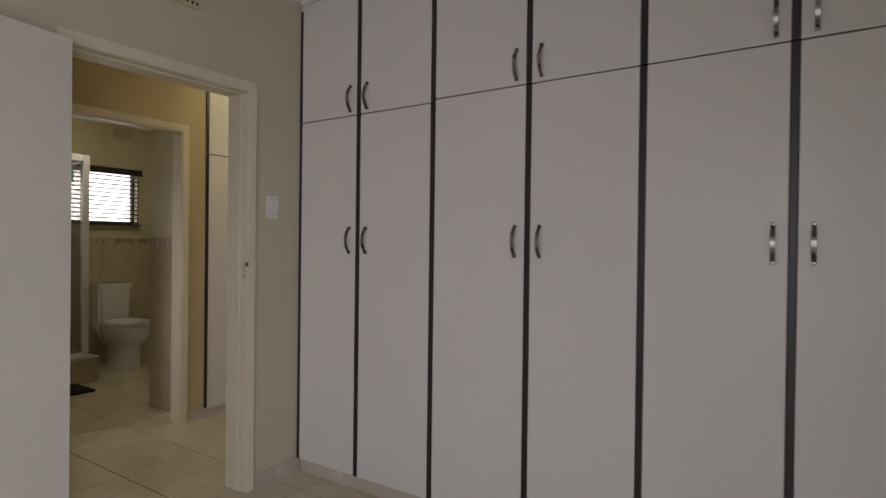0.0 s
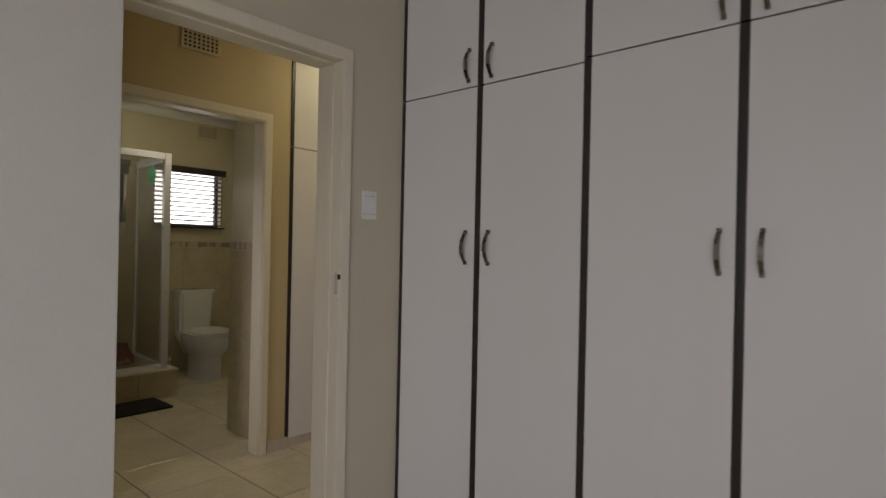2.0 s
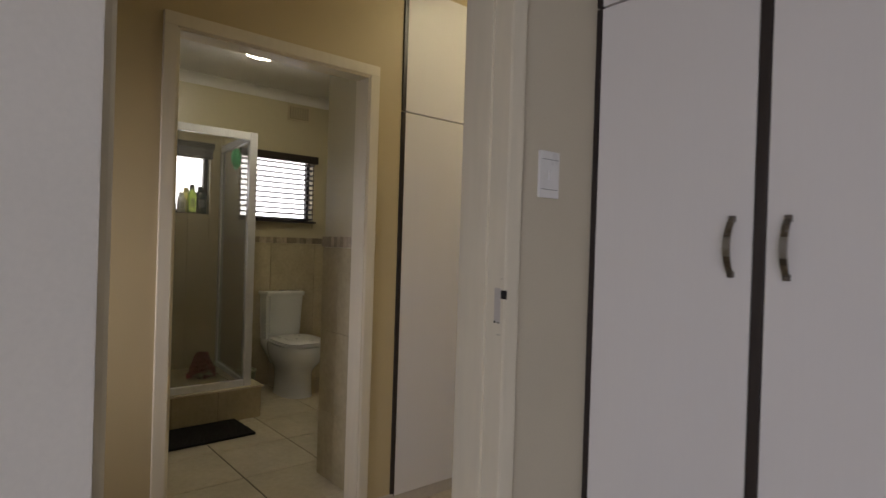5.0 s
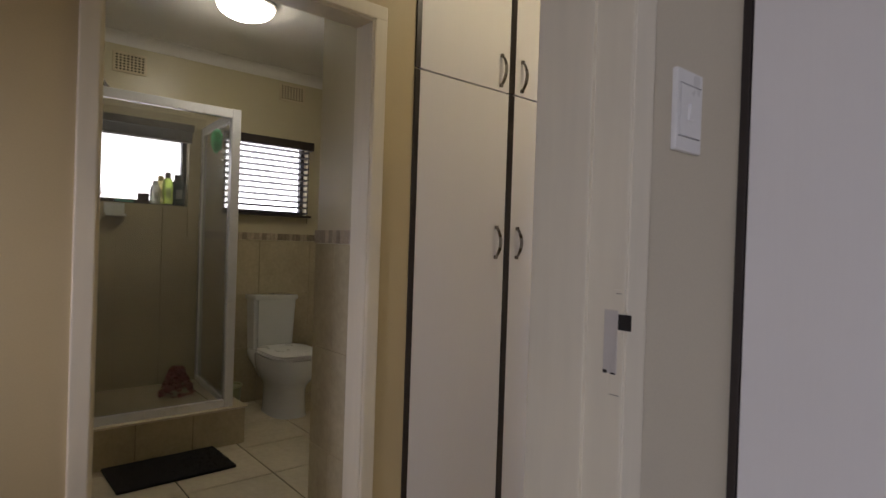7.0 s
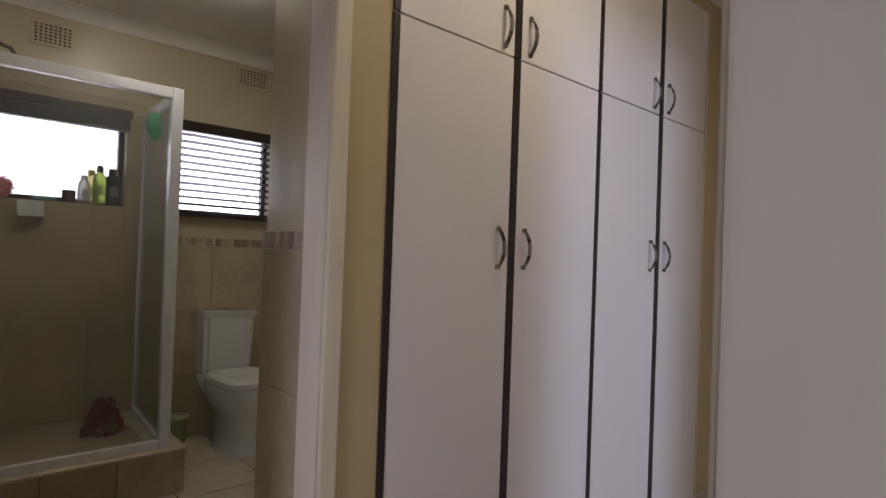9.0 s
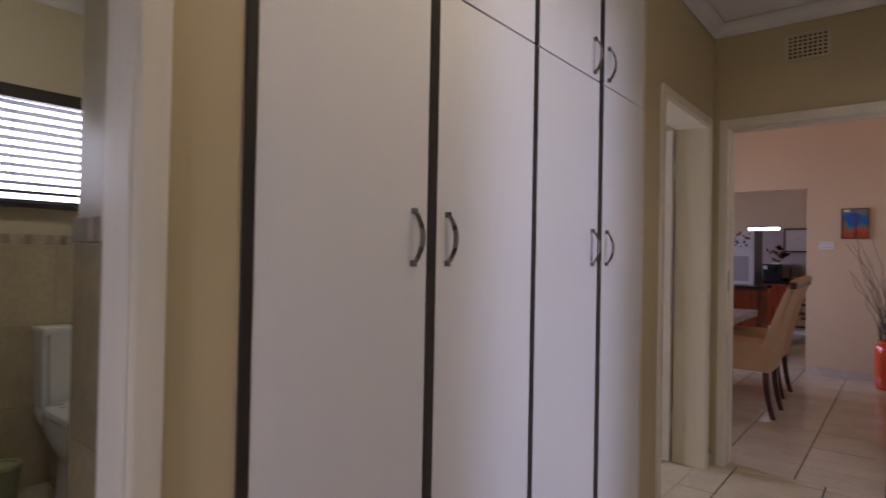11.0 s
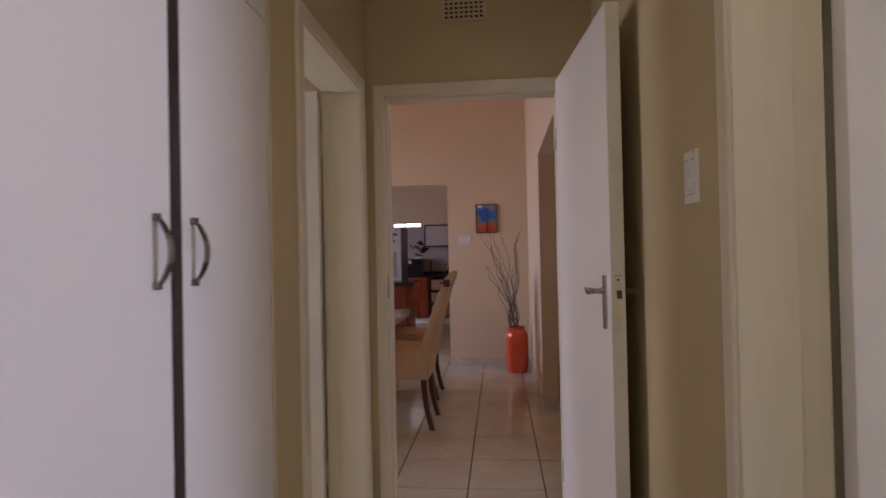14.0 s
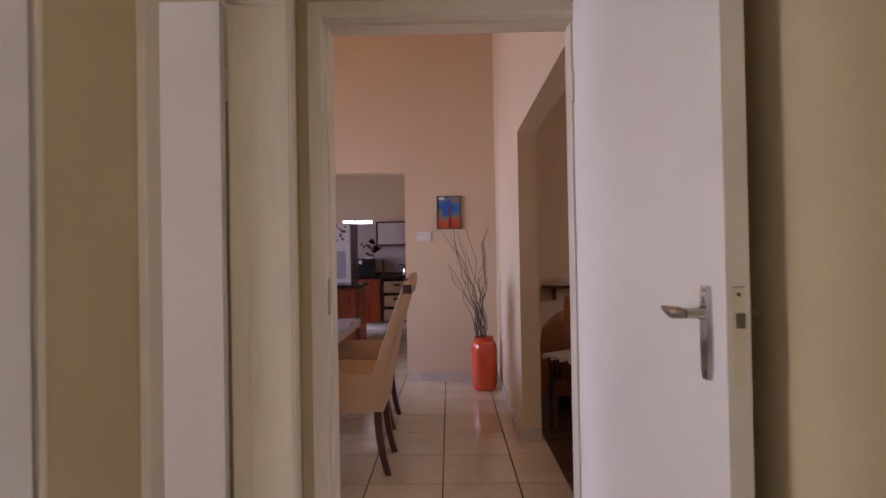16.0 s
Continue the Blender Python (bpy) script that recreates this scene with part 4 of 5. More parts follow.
puff("bath_puff", pose(-3.86, -0.385, 1.527), 0.056, (0.75, 0.28, 0.32), "pink mesh bath puff lying on the shower sill", "bath puff")
puff("wash_cloth", pose(-3.22, 0.19, 1.86) @ Matrix.Diagonal((0.7, 0.75, 1.5, 1)), 0.05, (0.04, 0.46, 0.18), "bunched green wash cloth hanging in the shower corner", "wash cloth")
t = thing("cloth_hook", pose(-3.22, 0.22, 1.93), "white hook holding the wash cloth on the shower rail", "hook")
part("hook", tube([(0, -0.005, 0.02), (0, -0.02, 0.02), (0, -0.025, -0.01), (0, -0.02, -0.03)], 0.004, 8), M_PLASTIC, t)
bm = bmesh.new()
for i in range(420):
    u = random.random() ** 0.7
    a, rr = random.uniform(0, 2 * math.pi), 0.115 * (1 - 0.72 * u) * random.uniform(0.75, 1.0)
    c = Vector((rr * math.cos(a), rr * math.sin(a), 0.008 + 0.175 * u))
    e1 = Vector((random.gauss(0, 1), random.gauss(0, 1), random.gauss(0, 0.5))).normalized() * 0.022
    e2 = Vector((random.gauss(0, 1), random.gauss(0, 1), random.gauss(0, 0.5))).normalized() * 0.016
    vs = [bm.verts.new(Vector((p.x, p.y, max(p.z, 0.0)))) for p in (c + e1, c + e2, c - e1, c - e2)]
    bm.faces.new((vs[0], vs[1], vs[2]))
    bm.faces.new((vs[0], vs[2], vs[3]))
solid("red_mesh_puff", bm, plain("red_mesh", (0.26, 0.03, 0.035), 0.8), "heap of bunched red bath mesh on the shower floor", "bath puff", m=pose(-3.45, 0.06, K - 0.006))
t = thing("waste_bin", pose(-3.71, 0.50, 0.0), "small pale green plastic bin between shower and toilet", "bin")
part("body", lathe([(0.06, 0.0), (0.065, 0.004), (0.08, 0.17), (0.073, 0.17), (0.055, 0.02)], 22), plain("pale_green_plastic", (0.34, 0.36, 0.22)), t, smooth=True)
part("rim", lathe([(0.08, 0.166), (0.086, 0.17), (0.086, 0.182), (0.073, 0.182), (0.073, 0.168)], 22), plain("lime_plastic", (0.50, 0.54, 0.32)), t, smooth=True)
t = thing("ceiling_lamp", pose(-2.755, 0.18, HB), "lit round opal glass ceiling lamp in the bathroom", "ceiling lamp")
part("base", lathe([(0.165, 0.0), (0.168, -0.02), (0.155, -0.028)][::-1], 32), M_PLASTIC, t, smooth=True)
part("shade", lathe([(0.155 * math.cos(a), -0.024 - 0.07 * math.sin(a)) for a in [math.pi / 2 * k / 7 * 0.98 for k in range(8)]][::-1], 32), M_LAMPGLASS, t, "glowing opal glass bowl", smooth=True)


t = thing("ceiling_lamp", pose(-0.62, 0.75, H - 0.002), "lit round opal glass ceiling lamp in the hall", "ceiling lamp")
part("base", lathe([(0.165, 0.0), (0.168, -0.02), (0.155, -0.028)][::-1], 32), M_PLASTIC, t, smooth=True)
part("shade", lathe([(0.155 * math.cos(a), -0.024 - 0.07 * math.sin(a)) for a in [math.pi / 2 * k / 7 * 0.98 for k in range(8)]][::-1], 32), M_HALLLAMP, t, "glowing opal glass bowl", smooth=True)


# ---- dining room ----
def dining_chair(m, group="chairs at the dining table"):
    """Faces local -x, its back at local +x; the origin lies on the floor midway between the back legs."""
    t = thing("dining_chair", m, "tall tan upholstered dining chair with dark curved legs at the table", "chair", group)
    w = 0.215
    back = [(-0.10, 0.36), (-0.02, 0.36), (0.010, 0.55), (0.066, 0.80), (0.125, 1.0), (0.160, 1.08), (0.157, 1.107), (0.134, 1.112), (0.106, 1.085), (0.068, 0.99), (0.002, 0.82), (-0.052, 0.66), (-0.093, 0.56)]
    part("backrest", prism(back, -w, w, 0.012), M_FABRIC, t, smooth=True)
    part("seat", prism([(-0.58, 0.36), (-0.07, 0.36), (-0.07, 0.575), (-0.30, 0.585), (-0.54, 0.575), (-0.585, 0.53)], -w - 0.004, w + 0.004, 0.018), M_FABRIC, t, smooth=True)
    for s in (-1, 1):
        for x, lean in ((-0.055, 0.055), (-0.53, -0.02)):
            yy = s * (w - 0.025)
            r = [[(x + lean * k * k - 0.021 + 0.004 * k, yy - 0.02, 0.36 * (1 - k)), (x + lean * k * k + 0.021 - 0.004 * k, yy - 0.02, 0.36 * (1 - k)),
                  (x + lean * k * k + 0.021 - 0.004 * k, yy + 0.02, 0.36 * (1 - k)), (x + lean * k * k - 0.021 + 0.004 * k, yy + 0.02, 0.36 * (1 - k))] for k in [i / 6 for i in range(7)]]
            part("leg", loft(r), M_LEGWOOD, t, "dark mahogany leg")
    part("head_strap", boxes((0.098, 0.150, -w - 0.003, w + 0.003, 1.025, 1.078), bevel=0.006), M_LEGWOOD, t, "dark leather band round the top of the back")
    return t


chair = dining_chair(pose(-1.125, 4.985, 0))
copy_thing(chair, pose(-1.175, 5.83, 0, 0, 0, -1))
copy_thing(chair, pose(-3.35, 5.0, 0, 0, 0, 180))
copy_thing(chair, pose(-3.35, 5.8, 0, 0, 0, 179))
t = thing("dining_table", pose(-2.22, 5.28, 0), "dining table with a thick grey-brown top", "table")
part("tabletop", boxes((-0.70, 0.75, -0.85, 0.80, 0.69, 0.75), bevel=0.006), M_TABLE, t)
part("apron", boxes((-0.58, 0.58, -0.70, 0.66, 0.60, 0.69)), M_ISLAND, t)
for x in (-0.52, 0.52):
    for y in (-0.64, 0.60):
        part("leg", boxes((x - 0.045, x + 0.045, y - 0.045, y + 0.045, 0, 0.60), bevel=0.006), M_LEGWOOD, t)

t = thing("floor_vase", pose(-0.452, 6.80, 0), "tall glossy orange-red floor vase in the corner", "vase")
part("body", lathe([(0.085, 0.0), (0.10, 0.008), (0.113, 0.05), (0.117, 0.15), (0.117, 0.36), (0.112, 0.41), (0.096, 0.445), (0.082, 0.456), (0.086, 0.47), (0.094, 0.482), (0.084, 0.484), (0.072, 0.47), (0.07, 0.3)], 36), M_VASE, t, smooth=True)
for i in range(16):
    a = random.uniform(0, 2 * math.pi)
    spread = random.uniform(0.03, 0.16)
    tip = Vector(((-0.27 if i % 3 else 0.06) + random.uniform(-0.06, 0.10 if i % 3 else 0.02), random.uniform(-0.12, 0.14), random.uniform(1.0, 1.56)))
    base = Vector((0.045 * math.cos(a), 0.045 * math.sin(a), 0.30))
    pts = []
    for k in range(15):
        u = k / 14
        p = base.lerp(tip, u)
        wob = 0.018 * math.sin(u * 13 + i) + 0.012 * math.sin(u * 27 + 2 * i)
        pts.append(p + Vector((wob + (0.05 * math.sin(math.pi * u) if i % 3 else -0.02), 0.6 * wob * math.cos(i), 0)))
    part("branch", tube(pts, 0.0038 + 0.010 * spread, 6, 0.4), M_TWIG, t, "thin dry willow branch")

t = thing("painting", pose(-0.752, 7.166, 1.66), "small abstract painting in blue and orange-red", "painting")
part("frame", boxes((-0.12, 0.12, -0.018, 0.0, -0.162, -0.154), (-0.12, 0.12, -0.018, 0.0, 0.154, 0.162), (-0.12, -0.112, -0.0179, 0.0, -0.154, 0.154), (0.112, 0.12, -0.0179, 0.0, -0.154, 0.154)), M_TRIM, t, "thin dark frame")


def canvas_material():
    m = bpy.data.materials.new("abstract_canvas")
    m.use_nodes = True
    nt = m.node_tree
    b = nt.nodes["Principled BSDF"]
    b.inputs["Roughness"].default_value = 0.6
    co = node(nt, "ShaderNodeTexCoord")
    n1 = node(nt, "ShaderNodeTexNoise", Scale=9.0, Detail=5.0)
    sep = node(nt, "ShaderNodeSeparateXYZ")
    nt.links.new(co.outputs["Object"], sep.inputs[0])
    nt.links.new(co.outputs["Object"], n1.inputs["Vector"])
    ma = node(nt, "ShaderNodeMath")
    ma.operation = "MULTIPLY_ADD"
    ma.inputs[1].default_value = 2.6
    nt.links.new(sep.outputs["Z"], ma.inputs[0])
    nt.links.new(n1.outputs["Fac"], ma.inputs[2])
    ramp = nt.nodes.new("ShaderNodeValToRGB")
    e = ramp.color_ramp.elements
    e[0].position, e[0].color = 0.10, (0.42, 0.06, 0.02, 1)
    e[1].position, e[1].color = 0.36, (0.52, 0.10, 0.03, 1)
    for p, c in ((0.46, (0.12, 0.20, 0.18, 1)), (0.58, (0.02, 0.13, 0.38, 1)), (0.74, (0.03, 0.20, 0.42, 1)), (0.86, (0.32, 0.17, 0.08, 1)), (0.97, (0.10, 0.28, 0.34, 1))):
        n = e.new(p)
        n.color = c
    nt.links.new(ma.outputs[0], ramp.inputs[0])
    nt.links.new(ramp.outputs[0], b.inputs["Base Color"])
    return m


part("canvas", boxes((-0.112, 0.112, -0.012, -0.002, -0.154, 0.154)), canvas_material(), t, "canvas in strokes of blue, teal and orange-red")
bm = bmesh.new()
bmesh.ops.create_uvsphere(bm, u_segments=20, v_segments=10, radius=1, matrix=Matrix.Translation((-0.012, -0.012, 0.045)) @ Matrix.Diagonal((0.065, 0.0022, 0.075, 1)))
part("blue_disc", bm, plain("blue_impasto", (0.02, 0.11, 0.42), 0.5), t, "raised round stroke of blue paint", smooth=True)
part("red_stem", prism([(-0.008, -0.15), (0.022, -0.15), (0.012, 0.0), (0.018, 0.07), (0.002, 0.07), (0.0, 0.0)], -0.0145, -0.012), plain("dark_red_impasto", (0.20, 0.015, 0.012), 0.5), t, "dark red painted stem")
part("price_tag", boxes((-0.10, -0.045, -0.0185, -0.0181, 0.125, 0.15)), M_PLASTIC, t, "small white tag")

t = thing("sofa", pose(1.02, 6.22, 0, 0, 0, 164), "rounded tan leather sofa in the dim lounge", "sofa")
part("seat", boxes((-0.85, 0.85, -0.45, 0.35, 0.12, 0.46), bevel=0.05), M_SOFA, t, smooth=True)
back = [(0.18, 0.14), (0.46, 0.14), (0.52, 0.45), (0.50, 0.74), (0.45, 0.86), (0.36, 0.905), (0.27, 0.88), (0.21, 0.80), (0.18, 0.60)]
bm = prism([(-a, b) for a, b in back], -0.80, 0.80, 0.03)
part("backrest", bm, M_SOFA, t, smooth=True, at=pose(0, 0, 0, 0, 0, -90))
for x in (-0.98, 0.76):
    arm = [(x, 0.12), (x + 0.22, 0.12), (x + 0.24, 0.50), (x + 0.21, 0.66), (x + 0.11, 0.71), (x + 0.01, 0.66), (x - 0.02, 0.50)]
    part("arm", prism(arm, -0.45, 0.46, 0.03), M_SOFA, t, smooth=True)
for x in (-0.88, 0.84):
    for y in (-0.40, 0.40):
        part("foot", boxes((x, x + 0.06, y, y + 0.06, 0, 0.12)), M_LEGWOOD, t)
t = thing("side_table", pose(0.16, 5.56, 0, 0, 0, 35), "dark wooden side table standing before the leather sofa", "side table")
part("tabletop", boxes((-0.19, 0.19, -0.19, 0.19, 0.50, 0.525), bevel=0.005), M_LEGWOOD, t)
part("apron", boxes((-0.165, 0.165, -0.165, 0.165, 0.36, 0.50), bevel=0.003), M_LEGWOOD, t)
for x in (-0.145, 0.145):
    for y in (-0.145, 0.145):
        part("leg", boxes((x - 0.022, x + 0.022, y - 0.022, y + 0.022, 0, 0.36), bevel=0.004), M_LEGWOOD, t)
bm = boxes((-0.195, 0.195, -0.195, 0.195, 0.0, 0.004))
for k in range(14):
    a = -0.195 + 0.39 * (k + 0.5) / 14
    drop = 0.022 + 0.010 * math.sin(k * 2.1)
    for d in ((a - 0.0125, a + 0.0125, -0.199, -0.195, -drop, 0.004), (-0.199, -0.195, a - 0.0125, a + 0.0125, -drop, 0.004)):
        box(bm, *d)
solid("lace_cloth", bm, plain("white_lace", (0.62, 0.58, 0.54), 0.8), "small white lace cloth lying over the side table", "table cloth", m=pose(0.16, 5.56, 0.525, 0, 0, 35))
t = thing("wall_shelf", pose(0.45, 7.168, 0.90), "dark wooden shelf on the far lounge wall", "shelf")
part("board", boxes((-0.30, 0.40, -0.16, 0.0, 0.0, 0.025), bevel=0.003), M_LEGWOOD, t)
for x in (-0.2, 0.3):
    part("bracket", prism([(x, 0.0), (x + 0.02, 0.0), (x + 0.02, -0.12), (x, -0.10)], -0.11, 0.0), M_LEGWOOD, t)
bm = boxes((-0.05, 0.05, -0.018, 0.018, 0.035, 0.062), (0.035, 0.065, -0.014, 0.014, 0.05, 0.082), bevel=0.006)
for x in (-0.042, 0.028):
    for y in (-0.012, 0.006):
        box(bm, x, x + 0.012, y, y + 0.008, 0.0, 0.036)
solid("ornament", bm, plain("white_glazed_clay", (0.62, 0.60, 0.57), 0.3), "small white four-legged ornament on the shelf", "ornament", m=pose(0.37, 7.08, 0.925))

# ---- kitchen ----
t = thing("kitchen_island", pose(-2.9, 8.72, 0), "dark cherry kitchen island with a black granite top", "kitchen island")
part("body", boxes((-1.0, 1.03, -0.28, 0.28, 0.08, 0.86), bevel=0.004), M_ISLAND, t)
part("plinth", boxes((-0.95, 0.98, -0.24, 0.24, 0, 0.08)), M_BLACK, t)
part("granite_top", boxes((-1.04, 1.09, -0.33, 0.33, 0.86, 0.90), bevel=0.005), M_GRANITE, t)
for i in range(4):
    part("panel", boxes((-0.98 + i * 0.5, -0.98 + i * 0.5 + 0.47, -0.295, -0.28, 0.12, 0.83), bevel=0.006), M_CHERRY if i == 3 else M_ISLAND, t)
part("end_drawer", boxes((1.03, 1.045, -0.26, 0.26, 0.64, 0.84), bevel=0.004), M_CHERRY, t)
part("end_door", boxes((1.03, 1.045, -0.26, 0.26, 0.10, 0.62), bevel=0.004), M_CHERRY, t)

t = thing("fridge", pose(-2.49, 9.95, 0), "tall silver fridge with magnets and notes on its door", "fridge")
part("cabinet", boxes((-0.33, 0.33, -0.30, 0.33, 0.04, 1.72), bevel=0.01), plain("dark_grey_enamel", (0.06, 0.06, 0.065)), t, "dark grey fridge cabinet")
part("upper_door", boxes((-0.33, 0.33, -0.355, -0.302, 0.62, 1.718), bevel=0.012), M_STEEL, t)
part("lower_door", boxes((-0.33, 0.33, -0.355, -0.302, 0.06, 0.61), bevel=0.012), M_STEEL, t)
part("water_panel", boxes((-0.31, 0.26, -0.360, -0.355, 0.93, 1.32), bevel=0.002), plain("grey_panel", (0.33, 0.33, 0.37)), t, "recessed grey panel")
part("handle", tube([(-0.30, -0.355, 0.75), (-0.30, -0.39, 0.78), (-0.30, -0.39, 1.60), (-0.30, -0.355, 1.63)], 0.011, 8), M_CHROME, t, "long silver door handle", smooth=True)
part("feet", boxes((-0.30, 0.30, -0.28, 0.30, 0.0, 0.04)), M_BLACK, t)
cols = [(0.7, 0.68, 0.62), (0.5, 0.08, 0.06), (0.05, 0.07, 0.16), (0.12, 0.10, 0.09), (0.55, 0.45, 0.3), (0.6, 0.6, 0.65), (0.2, 0.06, 0.05)]
mags = [plain("fridge_magnet_print", c, 0.5) for c in cols]
for i in range(80):
    x, z = random.uniform(-0.31, 0.29), random.triangular(1.40, 1.70, 1.66)
    s, h = random.uniform(0.010, 0.024), random.uniform(0.009, 0.022)
    mg = solid("fridge_magnet", boxes((-s, s, -0.0015, 0.0015, -h, h)), mags[i % 7], "small printed magnet on the fridge door", "fridge magnet",
               m=pose(-2.49 + x, 9.95 - 0.3565 - 0.0006 * (i % 5), z, 0, random.uniform(-12, 12), 0), group="fridge magnets")

t = thing("kitchen_cabinet", pose(-1.9, 11.68, 0), "orange cherry kitchen base cabinet under the dark worktop", "cabinet")
part("body", boxes((-1.2, -0.02, -0.56, 0.0, 0.12, 0.86)), M_CHERRY, t)
part("plinth", boxes((-1.2, 1.0, -0.50, 0.0, 0.0, 0.12)), M_PLASTIC, t)
for x0, x1 in ((-1.19, -0.63), (-0.62, -0.03)):
    d = part("door", boxes((x0, x1, -0.58, -0.56, 0.13, 0.85), bevel=0.003), M_CHERRY, t)
    part("handle", tube([(x1 - 0.05, -0.58, 0.76), (x1 - 0.05, -0.60, 0.75), (x1 - 0.05, -0.60, 0.66), (x1 - 0.05, -0.58, 0.65)], 0.005, 6), M_CHROME, d)
t = thing("basket_unit", pose(-1.9, 11.68, 0), "open kitchen shelf unit with woven basket drawers", "cabinet")
part("frame", boxes((0.0, 0.02, -0.58, 0, 0.12, 0.86), (0.48, 0.50, -0.58, 0, 0.12, 0.86), (0.02, 0.48, -0.58, 0, 0.12, 0.14), (0.02, 0.48, -0.02, 0, 0.14, 0.86)), M_LEGWOOD, t)
for i in range(3):
    z = 0.15 + i * 0.235
    bk = solid("basket", boxes((0.03, 0.47, -0.575, -0.05, z, z + 0.19), bevel=0.012), M_BASKET, "woven cane basket drawer in the shelf unit", "basket", m=pose(-1.9, 11.68, 0), group="kitchen baskets")
    part("grip", boxes((0.19, 0.31, -0.582, -0.576, z + 0.11, z + 0.15), bevel=0.002), M_BLACK, bk)
solid("worktop", boxes((-3.12, -0.91, 11.08, 11.69, 0.86, 0.90), (-3.12, -0.91, 11.675, 11.698, 0.90, 0.95), bevel=0.004), M_GRANITE, "black granite worktop along the kitchen wall", "worktop")
solid("splashback", boxes((-4.98, -0.91, 11.692, 11.6985, 0.955, 1.80)), surface("grey_lilac_splash_tile", (0.44, 0.37, 0.36), 0.3, vary=0.06, scale=3, grain=60, bump=0.03), "plain grey-lilac splashback on the kitchen wall", "splashback", "structure")
t = thing("wall_cabinet", pose(-1.75, 11.698, 1.63), "dark-framed kitchen wall cabinet with frosted glass", "wall cabinet")
part("carcass", boxes((-0.27, 0.55, -0.28, 0.0, -0.21, 0.21)), M_LEGWOOD, t)
part("door_frame", boxes((-0.27, 0.55, -0.30, -0.282, 0.185, 0.21), (-0.27, 0.55, -0.30, -0.282, -0.21, -0.185), (-0.27, -0.245, -0.2995, -0.282, -0.185, 0.185), (0.525, 0.55, -0.2995, -0.282, -0.185, 0.185)), M_LEGWOOD, t)
part("frosted_pane", boxes((-0.245, 0.525, -0.292, -0.284, -0.185, 0.185)), plain("frosted_glass", (0.52, 0.46, 0.44), 0.3), t, "pale frosted glass")
t = thing("coffee_machine", pose(-2.20, 11.42, 0.90), "black coffee machine on the worktop", "coffee machine")
part("body", boxes((-0.14, 0.14, -0.10, 0.14, 0.0, 0.30), bevel=0.012), M_BLACK, t)
part("spout", boxes((-0.05, 0.05, -0.18, -0.10, 0.18, 0.25), bevel=0.008), M_BLACK, t)
part("dial", lathe([(0.035, 0), (0.035, 0.008), (0.028, 0.012)], 20), M_PLASTIC, t, "white round dial", at=Matrix.Translation((-0.09, -0.10, 0.24)) @ pose(0, 0, 0, 90, 0, 0))
part("cup_tray", boxes((0.0, 0.12, -0.09, 0.12, 0.30, 0.325)), M_PLASTIC, t, "white cups tray")
solid("chrome_tap", tube([(0, 0, 0), (0, 0, 0.2), (0.0, -0.03, 0.25), (0, -0.10, 0.26), (0, -0.13, 0.22)], 0.013, 8), M_CHROME, "chrome swan-neck tap on the worktop", "tap", m=pose(-1.92, 11.5, 0.90), smooth=True)
t = thing("kettle", pose(-1.50, 11.42, 0.90), "brushed steel kettle on the worktop", "kettle")
part("body", lathe([(0.09, 0), (0.095, 0.01), (0.09, 0.12), (0.06, 0.19), (0.02, 0.2)], 22), M_CHROME, t, smooth=True)
part("handle", tube([(-0.09, 0, 0.06), (-0.14, 0, 0.08), (-0.13, 0, 0.18), (-0.05, 0, 0.2)], 0.01, 8), M_BLACK, t)
t = thing("leaf_decal", pose(-2.17, 11.6905, 1.42), "brown leaf-shaped decal on the kitchen wall", "wall decal")
DECAL = plain("brown_decal_vinyl", (0.10, 0.035, 0.022), 0.5)
for i in range(19):
    a, r = random.uniform(0, 2 * math.pi), random.uniform(0.02, 0.19)
    L = random.uniform(0.03, 0.075)
    bm = prism([(-L, 0), (-L * 0.4, L * 0.42), (L * 0.5, L * 0.35), (L, 0), (L * 0.5, -L * 0.35), (-L * 0.4, -L * 0.42)], -0.002, 0.0)
    part("leaf", bm, DECAL, t, at=Matrix.Translation((r * math.cos(a) * 0.9, 0, r * math.sin(a))) @ pose(0, 0, 0, 0, random.uniform(0, 180), 0))


# ---- floors: grout beds and tiles ----
def tiled_floor(name, x0, x1, y0, y1, ox, oy, px, py, label, mat=None):
    t = thing(name, Matrix(), label, "floor", kind="structure")
    part("grout_bed", boxes((x0, x1, y0, y1, -0.06, -0.004)), M_GROUT, t, "dark grout")
    g = 0.0032
    cache = {}
    i0, i1 = math.floor((x0 - ox) / px), math.ceil((x1 - ox) / px)
    j0, j1 = math.floor((y0 - oy) / py), math.ceil((y1 - oy) / py)
    for i in range(i0, i1):
        for j in range(j0, j1):
            xa, xb = max(x0, ox + i * px + g), min(x1, ox + (i + 1) * px - g)
            ya, yb = max(y0, oy + j * py + g), min(y1, oy + (j + 1) * py - g)
            if xb - xa < 0.01 or yb - ya < 0.01:
                continue
            key = (round(xb - xa, 3), round(yb - ya, 3))
            if key not in cache:
                w, h = (xb - xa) / 2, (yb - ya) / 2
                b = 0.0022
                bm = loft([[(-w, -h, -0.006), (w, -h, -0.006), (w, h, -0.006), (-w, h, -0.006)], [(-w, -h, -b), (w, -h, -b), (w, h, -b), (-w, h, -b)],
                           [(-w + b, -h + b, 0), (w - b, -h + b, 0), (w - b, h - b, 0), (-w + b, h - b, 0)]])
                cache[key] = mesh_of("tile", bm, mat or M_TILE)
            ob = new("tile", cache[key])
            ob.parent = t
            ob.matrix_basis = Matrix.Translation(((xa + xb) / 2, (ya + yb) / 2, random.uniform(-0.0006, 0.0004)))
    return t


